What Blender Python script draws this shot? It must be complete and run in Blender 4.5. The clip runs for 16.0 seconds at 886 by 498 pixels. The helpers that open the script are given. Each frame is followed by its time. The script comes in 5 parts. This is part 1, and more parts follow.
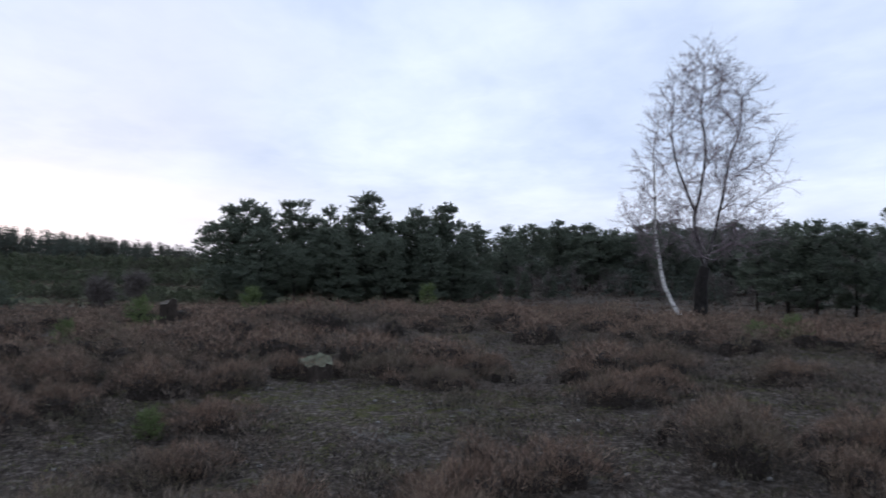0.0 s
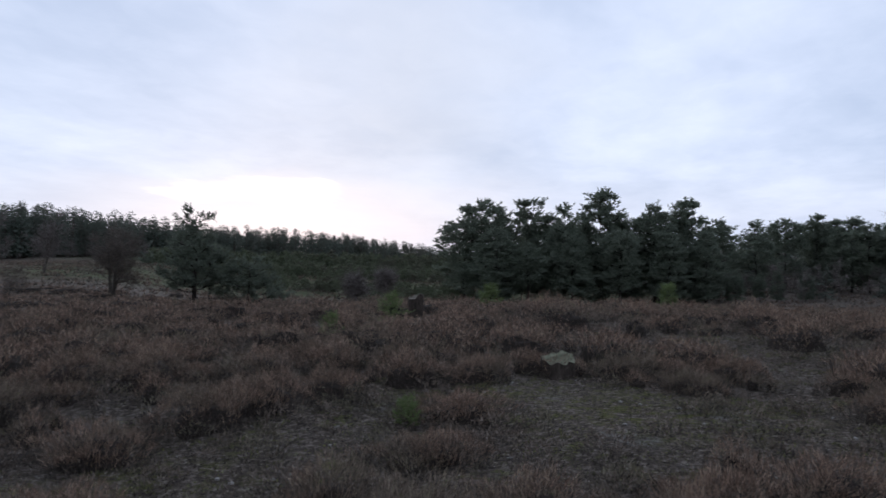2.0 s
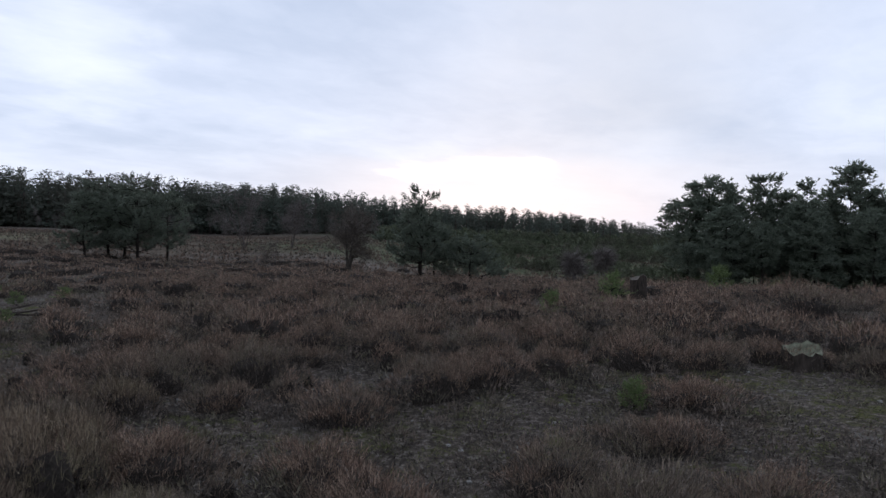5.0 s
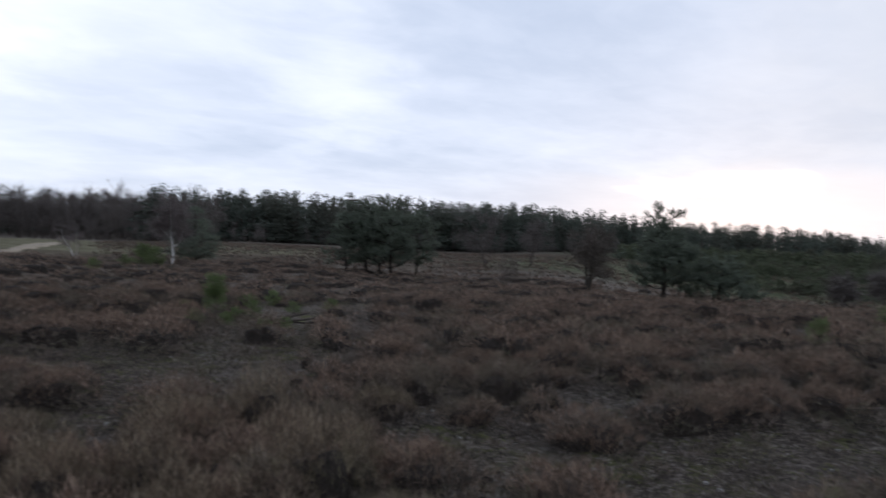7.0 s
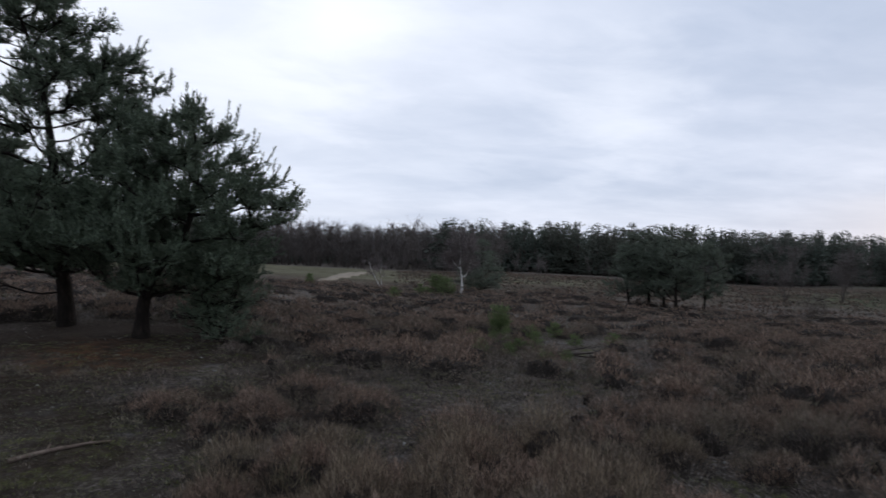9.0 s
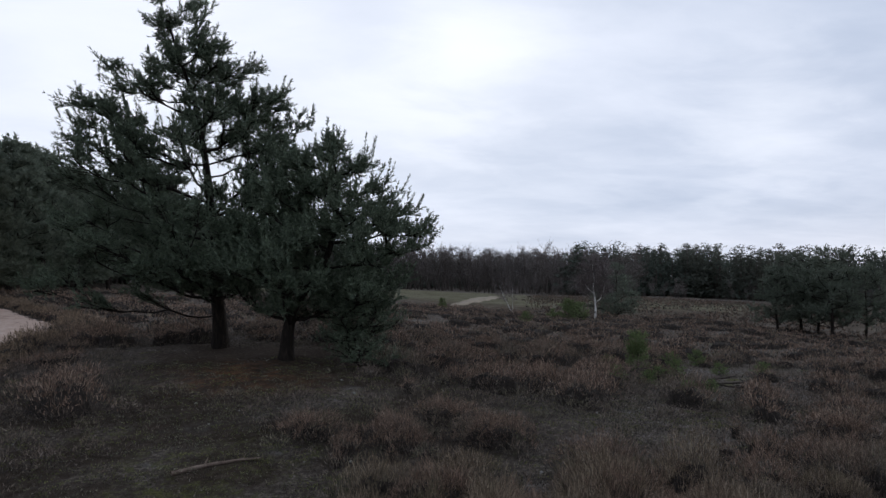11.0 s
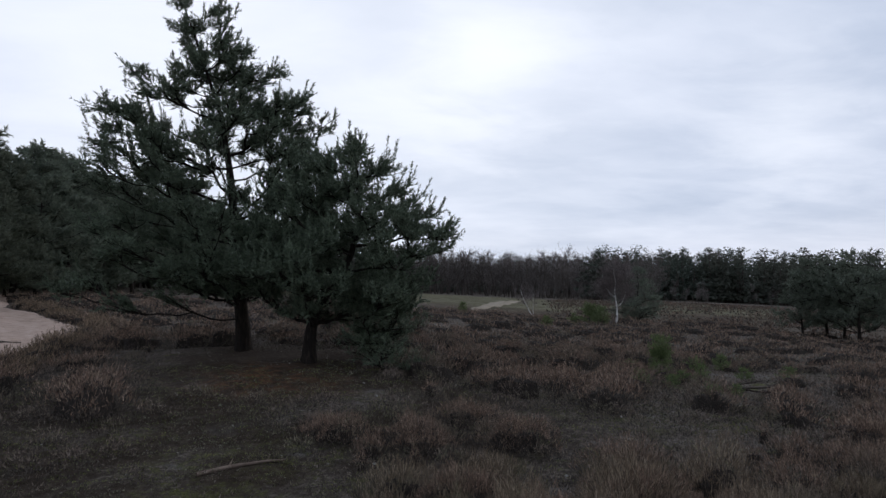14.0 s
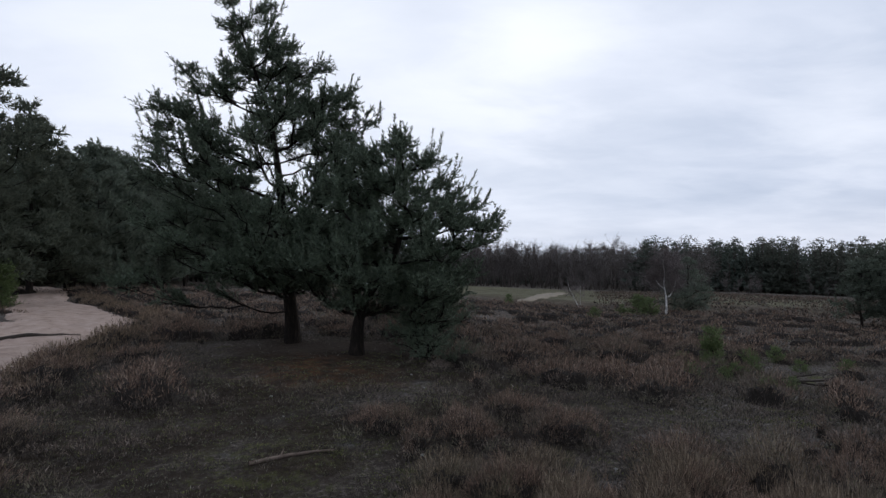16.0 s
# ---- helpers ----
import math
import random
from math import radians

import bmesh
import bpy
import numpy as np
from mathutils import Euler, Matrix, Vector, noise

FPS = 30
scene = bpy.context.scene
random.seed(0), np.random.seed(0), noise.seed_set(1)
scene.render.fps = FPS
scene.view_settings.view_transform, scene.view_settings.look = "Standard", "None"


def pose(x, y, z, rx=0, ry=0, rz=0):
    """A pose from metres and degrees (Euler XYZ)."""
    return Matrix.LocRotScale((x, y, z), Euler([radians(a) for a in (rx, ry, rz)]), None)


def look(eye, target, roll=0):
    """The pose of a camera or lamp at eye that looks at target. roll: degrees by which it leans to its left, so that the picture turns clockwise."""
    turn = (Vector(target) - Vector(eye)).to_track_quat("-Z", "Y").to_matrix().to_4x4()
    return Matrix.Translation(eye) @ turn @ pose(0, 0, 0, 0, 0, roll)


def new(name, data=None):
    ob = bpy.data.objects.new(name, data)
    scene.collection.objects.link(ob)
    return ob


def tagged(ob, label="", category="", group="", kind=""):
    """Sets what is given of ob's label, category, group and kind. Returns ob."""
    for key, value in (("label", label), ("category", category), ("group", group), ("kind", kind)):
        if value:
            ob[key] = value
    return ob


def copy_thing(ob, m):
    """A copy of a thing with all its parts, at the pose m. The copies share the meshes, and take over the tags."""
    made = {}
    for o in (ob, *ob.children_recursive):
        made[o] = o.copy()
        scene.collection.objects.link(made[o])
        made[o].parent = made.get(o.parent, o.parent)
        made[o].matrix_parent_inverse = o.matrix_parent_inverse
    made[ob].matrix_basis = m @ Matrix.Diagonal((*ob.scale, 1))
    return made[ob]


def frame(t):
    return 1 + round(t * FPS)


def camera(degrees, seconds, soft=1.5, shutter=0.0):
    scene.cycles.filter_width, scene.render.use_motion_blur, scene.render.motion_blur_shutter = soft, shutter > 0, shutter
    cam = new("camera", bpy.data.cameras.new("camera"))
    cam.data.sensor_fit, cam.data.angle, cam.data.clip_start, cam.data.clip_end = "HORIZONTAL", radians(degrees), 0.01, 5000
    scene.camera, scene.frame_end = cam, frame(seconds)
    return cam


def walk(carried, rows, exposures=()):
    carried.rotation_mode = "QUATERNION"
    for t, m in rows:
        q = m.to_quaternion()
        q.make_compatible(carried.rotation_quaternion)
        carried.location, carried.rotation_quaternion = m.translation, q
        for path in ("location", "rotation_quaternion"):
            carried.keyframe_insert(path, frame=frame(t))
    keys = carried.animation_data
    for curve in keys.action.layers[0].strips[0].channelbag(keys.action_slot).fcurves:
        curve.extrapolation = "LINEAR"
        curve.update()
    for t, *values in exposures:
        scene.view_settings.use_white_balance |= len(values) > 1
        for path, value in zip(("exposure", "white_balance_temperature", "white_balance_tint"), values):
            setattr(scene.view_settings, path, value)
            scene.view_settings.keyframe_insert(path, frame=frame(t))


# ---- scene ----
cam = camera(62.84, 16.0, soft=1.4, shutter=0.55)
PATH = [
    (0.0, pose(-0.014, 0.282, 1.606, 89.33, -0.36, -0.00)),
    (0.5, pose(-0.043, 0.270, 1.609, 89.43, -0.28, 4.87)),
    (1.0, pose(-0.081, 0.255, 1.611, 89.08, -0.16, 9.93)),
    (1.5, pose(-0.102, 0.252, 1.613, 89.16, -0.01, 14.68)),
    (2.0, pose(-0.116, 0.241, 1.611, 89.12, 0.07, 18.23)),
    (2.5, pose(-0.132, 0.238, 1.609, 88.85, 0.21, 21.17)),
    (3.0, pose(-0.144, 0.230, 1.607, 88.69, 0.19, 24.64)),
    (3.5, pose(-0.157, 0.224, 1.608, 88.41, 0.19, 27.88)),
    (4.0, pose(-0.166, 0.221, 1.607, 87.98, 0.22, 31.18)),
    (4.2, pose(-0.170, 0.219, 1.607, 87.82, 0.22, 32.36)),
    (6.3, pose(-0.214, 0.180, 1.622, 87.84, -0.17, 43.66)),
    (6.5, pose(-0.220, 0.172, 1.625, 88.04, -0.11, 46.47)),
    (7.0, pose(-0.248, 0.134, 1.639, 88.86, -0.10, 53.84)),
    (7.5, pose(-0.304, 0.072, 1.656, 90.04, 0.72, 59.23)),
    (8.0, pose(-0.288, 0.069, 1.685, 91.46, -0.09, 65.49)),
    (8.5, pose(-0.275, 0.108, 1.672, 91.26, -0.20, 70.97)),
    (9.0, pose(-0.252, 0.124, 1.689, 91.22, -0.29, 75.75)),
    (9.5, pose(-0.258, 0.115, 1.697, 91.87, -0.46, 79.15)),
    (10.0, pose(-0.264, 0.111, 1.700, 92.42, -0.18, 82.80)),
    (10.2, pose(-0.265, 0.108, 1.700, 92.56, -0.04, 83.83)),
    (12.3, pose(-0.277, 0.068, 1.685, 93.43, -0.25, 86.88)),
    (12.5, pose(-0.278, 0.067, 1.684, 93.43, -0.21, 86.37)),
    (13.0, pose(-0.285, 0.061, 1.677, 93.53, -0.23, 86.25)),
    (13.5, pose(-0.288, 0.053, 1.676, 93.54, -0.14, 86.85)),
    (14.0, pose(-0.287, 0.054, 1.675, 93.46, -0.13, 87.59)),
    (14.5, pose(-0.286, 0.050, 1.671, 93.36, 0.20, 88.57)),
    (15.0, pose(-0.289, 0.052, 1.676, 93.19, 0.31, 89.74)),
    (15.5, pose(-0.294, 0.051, 1.673, 93.07, 0.29, 90.77)),
    (16.0, pose(-0.294, 0.050, 1.673, 92.85, 0.16, 91.21)),
]
walk(cam, PATH, exposures=((0.0, 0.3, 6250, 12), (1.5, 0.2, 6280, 12), (3.5, 0.12, 6350, 12), (6.5, 0.22, 6520, 11), (8.5, 0.05, 6550, 11), (16.0, 0.0, 6550, 11)))


# ================= world and light =================
SUN_BEARING = radians(31.0)          # left of +y, where the cloud cover is torn open above the horizon
world = bpy.data.worlds.new("overcast_sky")
scene.world = world
world.use_nodes = True
wt = world.node_tree
wt.nodes.clear()


def wn(kind, **values):
    n = wt.nodes.new(kind)
    for k, v in values.items():
        n.inputs[int(k[1:])].default_value = v
    return n


def wmath(op, a, b=None, c=None, clamp=False):
    n = wt.nodes.new("ShaderNodeMath")
    n.operation, n.use_clamp = op, clamp
    for i, v in enumerate((a, b, c)):
        if v is None:
            continue
        if isinstance(v, (int, float)):
            n.inputs[i].default_value = v
        else:
            wt.links.new(v, n.inputs[i])
    return n.outputs[0]


def wsmooth(v, lo, hi):
    n = wt.nodes.new("ShaderNodeMapRange")
    n.interpolation_type = "SMOOTHSTEP"
    wt.links.new(v, n.inputs[0])
    n.inputs[1].default_value, n.inputs[2].default_value = lo, hi
    return n.outputs[0]


def wmix(fac, a, b):
    n = wt.nodes.new("ShaderNodeMix")
    n.data_type = "RGBA"
    for i, v in ((0, fac), (6, a), (7, b)):
        if isinstance(v, (int, float, tuple)):
            n.inputs[i].default_value = v
        else:
            wt.links.new(v, n.inputs[i])
    return n.outputs[2]


sky = wt.nodes.new("ShaderNodeTexSky")
sky.sky_type = "NISHITA"
sky.sun_disc = False
sky.sun_elevation, sky.sun_rotation = radians(7), -SUN_BEARING
where = wt.nodes.new("ShaderNodeTexCoord")
axes = wt.nodes.new("ShaderNodeSeparateXYZ")
wt.links.new(where.outputs["Generated"], axes.inputs[0])
dx, dy, dz = axes.outputs
lift = wmath("ADD", wmath("MAXIMUM", dz, 0.0), 0.16)
flat = wt.nodes.new("ShaderNodeCombineXYZ")
wt.links.new(wmath("DIVIDE", dx, lift), flat.inputs[0])
wt.links.new(wmath("DIVIDE", dy, lift), flat.inputs[1])


def cloud(scale, detail, rough, distortion, shift):
    m = wt.nodes.new("ShaderNodeMapping")
    m.inputs["Location"].default_value = shift
    m.inputs["Rotation"].default_value = (0, 0, radians(35))
    m.inputs["Scale"].default_value = (1.0, 0.7, 1.0)
    wt.links.new(flat.outputs[0], m.inputs[0])
    n = wt.nodes.new("ShaderNodeTexNoise")
    n.inputs["Scale"].default_value, n.inputs["Detail"].default_value = scale, detail
    n.inputs["Roughness"].default_value, n.inputs["Distortion"].default_value = rough, distortion
    wt.links.new(m.outputs[0], n.inputs["Vector"])
    return n.outputs["Fac"]


big = wsmooth(cloud(0.9, 5.0, 0.5, 0.25, (3.1, 1.7, 0.0)), 0.36, 0.66)
fine = wsmooth(cloud(2.6, 6.0, 0.55, 0.3, (0.4, 8.2, 0.0)), 0.30, 0.72)
wisps = wsmooth(cloud(6.5, 5.0, 0.6, 0.6, (2.4, 5.2, 0.0)), 0.34, 0.70)
veil = wmath("ADD", wmath("ADD", wmath("MULTIPLY", big, 0.58), wmath("MULTIPLY", fine, 0.30)), wmath("MULTIPLY", wisps, 0.12))
grey = wmix(veil, (0.505, 0.595, 0.765, 1), (0.755, 0.83, 0.99, 1))


def thin_spot(grey_in, bearing_deg, height_deg, inner_deg, outer_deg, share, tone=(1.02, 1.075, 1.18, 1)):
    """A place where the cloud layer thins."""
    a_, e_ = radians(bearing_deg), radians(height_deg)
    d = wt.nodes.new("ShaderNodeVectorMath")
    d.operation = "DISTANCE"
    wt.links.new(where.outputs["Generated"], d.inputs[0])
    d.inputs[1].default_value = (-math.sin(a_) * math.cos(e_), math.cos(a_) * math.cos(e_), math.sin(e_))
    worn = wmath("ADD", d.outputs["Value"], wmath("MULTIPLY", wmath("SUBTRACT", 0.5, fine), 0.07))
    f = wmath("MULTIPLY", wmath("SUBTRACT", 1.0, wsmooth(worn, radians(inner_deg), radians(outer_deg))), share)
    return wmix(f, grey_in, tone)


grey = thin_spot(grey, 84.5, 18.5, -1.0, 10.0, 0.9)
grey = thin_spot(grey, 62.0, 12.5, -2.0, 8.0, 0.45)
grey = thin_spot(grey, 93.0, 14.0, -1.0, 10.0, 0.5)
grey = thin_spot(grey, 95.0, 22.0, 10.0, 48.0, 0.18)
grey = thin_spot(grey, 113.0, 18.0, 0.0, 22.0, 0.6)
grey = thin_spot(grey, 92.0, 24.0, 6.0, 30.0, 0.38)
grey = thin_spot(grey, 21.0, 13.0, 0.0, 16.0, 0.5, (0.56, 0.60, 0.68, 1))
# the torn gap low over the horizon
bearing = wmath("ARCTAN2", wmath("MULTIPLY", dx, -1.0), dy)
off = wmath("ABSOLUTE", wmath("SUBTRACT", bearing, SUN_BEARING))
side = wmath("SUBTRACT", 1.0, wsmooth(off, radians(4), radians(24)))
ragged = wmath("ADD", dz, wmath("MULTIPLY", wmath("SUBTRACT", big, 0.5), 0.03))
low = wmath("SUBTRACT", 1.0, wsmooth(ragged, 0.060, 0.092))
gap = wmath("MULTIPLY", wmath("MULTIPLY", side, low), 0.58)
pale = wmath("MULTIPLY", wmath("SUBTRACT", 1.0, wsmooth(dz, 0.02, 0.12)), 0.22)
clouds = wmix(gap, wmix(pale, grey, (0.84, 0.85, 0.93, 1)), (0.77, 0.775, 0.86, 1))
# its bright middle, a flat lens of thin cloud with a ragged edge
lens_x = wmath("DIVIDE", wmath("SUBTRACT", bearing, radians(31.5)), radians(7.2))
lens_z = wmath("DIVIDE", wmath("SUBTRACT", dz, 0.063), 0.018)
lens = wmath("ADD", wmath("ADD", wmath("MULTIPLY", lens_x, lens_x), wmath("MULTIPLY", lens_z, lens_z)), wmath("MULTIPLY", wmath("SUBTRACT", 0.5, fine), 1.3))
clouds = wmix(wmath("SUBTRACT", 1.0, wsmooth(lens, 0.1, 1.4)), clouds, (1.0, 0.985, 1.03, 1))
back_sky = wn("ShaderNodeBackground", i1=0.10)
wt.links.new(sky.outputs[0], back_sky.inputs[0])
back_cloud = wn("ShaderNodeBackground", i1=1.0)
wt.links.new(clouds, back_cloud.inputs[0])
cover = wn("ShaderNodeMixShader", i0=0.96)
wt.links.new(back_sky.outputs[0], cover.inputs[1])
wt.links.new(back_cloud.outputs[0], cover.inputs[2])
wout = wt.nodes.new("ShaderNodeOutputWorld")
wt.links.new(cover.outputs[0], wout.inputs[0])

sun_data = bpy.data.lights.new("sun", "SUN")
sun_data.energy, sun_data.angle, sun_data.color = 0.5, radians(25), (1.0, 0.95, 0.9)
sun = new("sun", sun_data)
sun.matrix_world = look((-math.sin(SUN_BEARING) * 50, math.cos(SUN_BEARING) * 50, 14), (0, 0, 0))


# ================= materials =================
def material(name, rough=0.9, spec=0.2):
    m = bpy.data.materials.new(name)
    m.use_nodes = True
    b = m.node_tree.nodes["Principled BSDF"]
    b.inputs["Roughness"].default_value = rough
    b.inputs["Specular IOR Level"].default_value = spec
    return m, m.node_tree, b


def nnoise(t, scale, detail=4.0, rough=0.55, coords="Object", stretch=None):
    c = t.nodes.new("ShaderNodeTexCoord")
    n = t.nodes.new("ShaderNodeTexNoise")
    n.inputs["Scale"].default_value, n.inputs["Detail"].default_value, n.inputs["Roughness"].default_value = scale, detail, rough
    if stretch:
        m = t.nodes.new("ShaderNodeMapping")
        m.inputs["Scale"].default_value = stretch
        t.links.new(c.outputs[coords], m.inputs[0])
        t.links.new(m.outputs[0], n.inputs["Vector"])
    else:
        t.links.new(c.outputs[coords], n.inputs["Vector"])
    return n.outputs["Fac"]


def nramp(t, fac, stops):
    r = t.nodes.new("ShaderNodeValToRGB")
    e = r.color_ramp.elements
    while len(e) < len(stops):
        e.new(0.5)
    for i, (p, c) in enumerate(stops):
        e[i].position, e[i].color = p, (*c, 1)
    t.links.new(fac, r.inputs[0])
    return r.outputs[0]


def nmix(t, fac, a, b, how="MIX"):
    n = t.nodes.new("ShaderNodeMix")
    n.data_type, n.blend_type = "RGBA", how
    for i, v in ((0, fac), (6, a), (7, b)):
        if isinstance(v, (int, float)):
            n.inputs[i].default_value = v
        elif isinstance(v, tuple):
            n.inputs[i].default_value = (*v, 1)
        else:
            t.links.new(v, n.inputs[i])
    return n.outputs[2]


def nstep(t, v, lo, hi):
    n = t.nodes.new("ShaderNodeMapRange")
    n.interpolation_type = "SMOOTHSTEP"
    t.links.new(v, n.inputs[0])
    n.inputs[1].default_value, n.inputs[2].default_value = lo, hi
    return n.outputs[0]


def nbump(t, b, height, strength, distance):
    n = t.nodes.new("ShaderNodeBump")
    n.inputs["Strength"].default_value, n.inputs["Distance"].default_value = strength, distance
    t.links.new(height, n.inputs["Height"])
    t.links.new(n.outputs[0], b.inputs["Normal"])


def island(t):
    return t.nodes.new("ShaderNodeNewGeometry").outputs["Random Per Island"]


def foliage(name, stops, patch=None, patch_scale=1.0, rough=0.75, through_light=0.0, spec=0.25):
    """Blades whose colour varies from one to the next, and slowly over the ground."""
    m, t, b = material(name, rough, spec)
    col = nramp(t, island(t), stops)
    if patch:
        f = nstep(t, nnoise(t, patch_scale, 3.0, 0.6), 0.47, 0.64)
        col = nmix(t, f, col, nramp(t, island(t), patch))
    t.links.new(col, b.inputs["Base Color"])
    if through_light:                       # thin leaves let light through
        tr = t.nodes.new("ShaderNodeBsdfTranslucent")
        t.links.new(col, tr.inputs["Color"])
        mx = t.nodes.new("ShaderNodeMixShader")
        mx.inputs[0].default_value = through_light
        t.links.new(b.outputs[0], mx.inputs[1])
        t.links.new(tr.outputs[0], mx.inputs[2])
        t.links.new(mx.outputs[0], t.nodes["Material Output"].inputs[0])
    return m


def bark(name, stops, scale, stretch, bump=0.6, distance=0.02, rough=0.95):
    m, t, b = material(name, rough, 0.1)
    f = nnoise(t, scale, 6.0, 0.6, stretch=stretch)
    col = nramp(t, f, stops)
    t.links.new(nmix(t, nstep(t, nnoise(t, scale * 0.2, 3.0), 0.35, 0.75), col, nmix(t, 0.45, col, stops[0][1])), b.inputs["Base Color"])
    nbump(t, b, f, bump, distance)
    return m


M_HEATHER = foliage("heather", [(0.0, (0.046, 0.030, 0.023)), (0.35, (0.124, 0.079, 0.057)), (0.7, (0.222, 0.147, 0.105)), (1.0, (0.350, 0.262, 0.195))],
                    [(0.0, (0.052, 0.041, 0.031)), (0.45, (0.124, 0.096, 0.072)), (0.8, (0.218, 0.172, 0.132)), (1.0, (0.104, 0.106, 0.050))], 0.75)
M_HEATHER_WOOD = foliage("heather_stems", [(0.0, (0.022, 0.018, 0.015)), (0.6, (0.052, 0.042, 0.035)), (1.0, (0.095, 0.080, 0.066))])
# near-black tussock core: dense wood with the inner shade put into its colour
M_HEATHER_CORE_SHADE = bark("heather_inside_shade", [(0.3, (0.014, 0.012, 0.010)), (0.7, (0.040, 0.032, 0.027))], 40.0, (1.0, 1.0, 1.0), 1.0, 0.03)
M_HEATHER_FAR = foliage("heather_far", [(0.0, (0.056, 0.038, 0.029)), (0.5, (0.110, 0.071, 0.052)), (1.0, (0.180, 0.128, 0.094))],
                        [(0.0, (0.066, 0.058, 0.047)), (0.6, (0.126, 0.108, 0.085)), (1.0, (0.112, 0.104, 0.064))], 0.25)
M_BUFF = foliage("buff_heather", [(0.0, (0.066, 0.050, 0.034)), (0.4, (0.130, 0.094, 0.064)), (0.75, (0.220, 0.165, 0.112)), (1.0, (0.340, 0.275, 0.200))],
                 [(0.0, (0.060, 0.054, 0.032)), (0.6, (0.130, 0.112, 0.066)), (1.0, (0.240, 0.200, 0.130))], 1.1)
M_MOSS = foliage("moss", [(0.0, (0.034, 0.036, 0.014)), (0.5, (0.082, 0.086, 0.030)), (1.0, (0.165, 0.170, 0.060))],
                 [(0.0, (0.050, 0.048, 0.030)), (0.6, (0.110, 0.106, 0.068)), (1.0, (0.230, 0.225, 0.175))], 2.2)
M_TAN = foliage("tan_path_heather", [(0.0, (0.070, 0.050, 0.034)), (0.5, (0.150, 0.106, 0.070)), (1.0, (0.270, 0.200, 0.135))])
M_LOW = foliage("low_heather", [(0.0, (0.050, 0.038, 0.030)), (0.4, (0.102, 0.078, 0.062)), (0.8, (0.160, 0.126, 0.102)), (1.0, (0.225, 0.186, 0.155))],
                [(0.0, (0.050, 0.044, 0.030)), (0.6, (0.108, 0.098, 0.062)), (1.0, (0.170, 0.152, 0.104))], 1.3)
M_LITTER = foliage("dry_litter", [(0.0, (0.050, 0.043, 0.038)), (0.6, (0.140, 0.123, 0.110)), (1.0, (0.300, 0.275, 0.245))],
                   [(0.0, (0.044, 0.042, 0.026)), (0.7, (0.115, 0.108, 0.064)), (1.0, (0.190, 0.176, 0.130))], 0.9)
M_NEEDLE = foliage("pine_needles", [(0.0, (0.044, 0.060, 0.040)), (0.5, (0.090, 0.118, 0.079)), (1.0, (0.150, 0.184, 0.122))], rough=0.6, spec=0.2)
# mid-distance and heath needles: paled and greyed, air haze painted into the colour
M_NEEDLE_MID_HAZE = foliage("pine_needles_mid_haze", [(0.0, (0.094, 0.110, 0.086)), (0.5, (0.140, 0.164, 0.126)), (1.0, (0.196, 0.222, 0.170))], rough=0.85, spec=0.08, through_light=0.5)
M_NEEDLE_HEATH_HAZE = foliage("pine_needles_heath_haze", [(0.0, (0.076, 0.090, 0.070)), (0.5, (0.120, 0.140, 0.108)), (1.0, (0.168, 0.190, 0.146))], rough=0.8, spec=0.1, through_light=0.45)
M_NEEDLE_EDGE = foliage("pine_needles_edge", [(0.0, (0.064, 0.072, 0.054)), (0.5, (0.096, 0.108, 0.080)), (1.0, (0.136, 0.150, 0.108))], rough=0.85, spec=0.08, through_light=0.4)
# far needles: greyed and evened out, air haze painted into the colour
M_NEEDLE_FAR_HAZE = foliage("pine_needles_far_haze", [(0.0, (0.058, 0.070, 0.058)), (0.5, (0.074, 0.090, 0.072)), (1.0, (0.094, 0.110, 0.088))],
                       [(0.0, (0.068, 0.073, 0.058)), (1.0, (0.098, 0.098, 0.077))], 0.03, rough=0.8, through_light=0.35)
M_THICKET = foliage("thicket_needles", [(0.0, (0.052, 0.060, 0.038)), (0.5, (0.086, 0.102, 0.062)), (1.0, (0.128, 0.148, 0.090))], [(0.0, (0.060, 0.060, 0.044)), (1.0, (0.112, 0.112, 0.078))], 0.12, rough=0.7, through_light=0.3)
M_YOUNG = foliage("young_pine_needles", [(0.0, (0.056, 0.080, 0.031)), (0.5, (0.104, 0.142, 0.053)), (1.0, (0.168, 0.214, 0.084))], rough=0.6, through_light=0.3)
M_BARE_FAR = foliage("bare_twigs_far", [(0.0, (0.066, 0.056, 0.052)), (0.6, (0.112, 0.095, 0.087)), (1.0, (0.165, 0.144, 0.130))])
M_TWIG_BIRCH = foliage("birch_twigs", [(0.0, (0.120, 0.094, 0.100)), (0.6, (0.200, 0.160, 0.170)), (1.0, (0.330, 0.280, 0.290))])
M_TWIG_SMALL = foliage("small_birch_twigs", [(0.0, (0.085, 0.068, 0.064)), (0.6, (0.150, 0.120, 0.114)), (1.0, (0.230, 0.195, 0.185))])
M_TWIG_OAK = foliage("oak_twigs", [(0.0, (0.050, 0.042, 0.036)), (0.6, (0.105, 0.086, 0.072)), (1.0, (0.160, 0.132, 0.108))])
M_BARK = bark("pine_bark", [(0.25, (0.008, 0.007, 0.006)), (0.55, (0.024, 0.019, 0.016)), (0.8, (0.058, 0.043, 0.034))], 9.0, (3.0, 3.0, 0.7), 0.9, 0.03)
M_BARK_OAK = bark("oak_bark", [(0.3, (0.030, 0.026, 0.022)), (0.7, (0.090, 0.078, 0.064))], 12.0, (3.0, 3.0, 0.6))
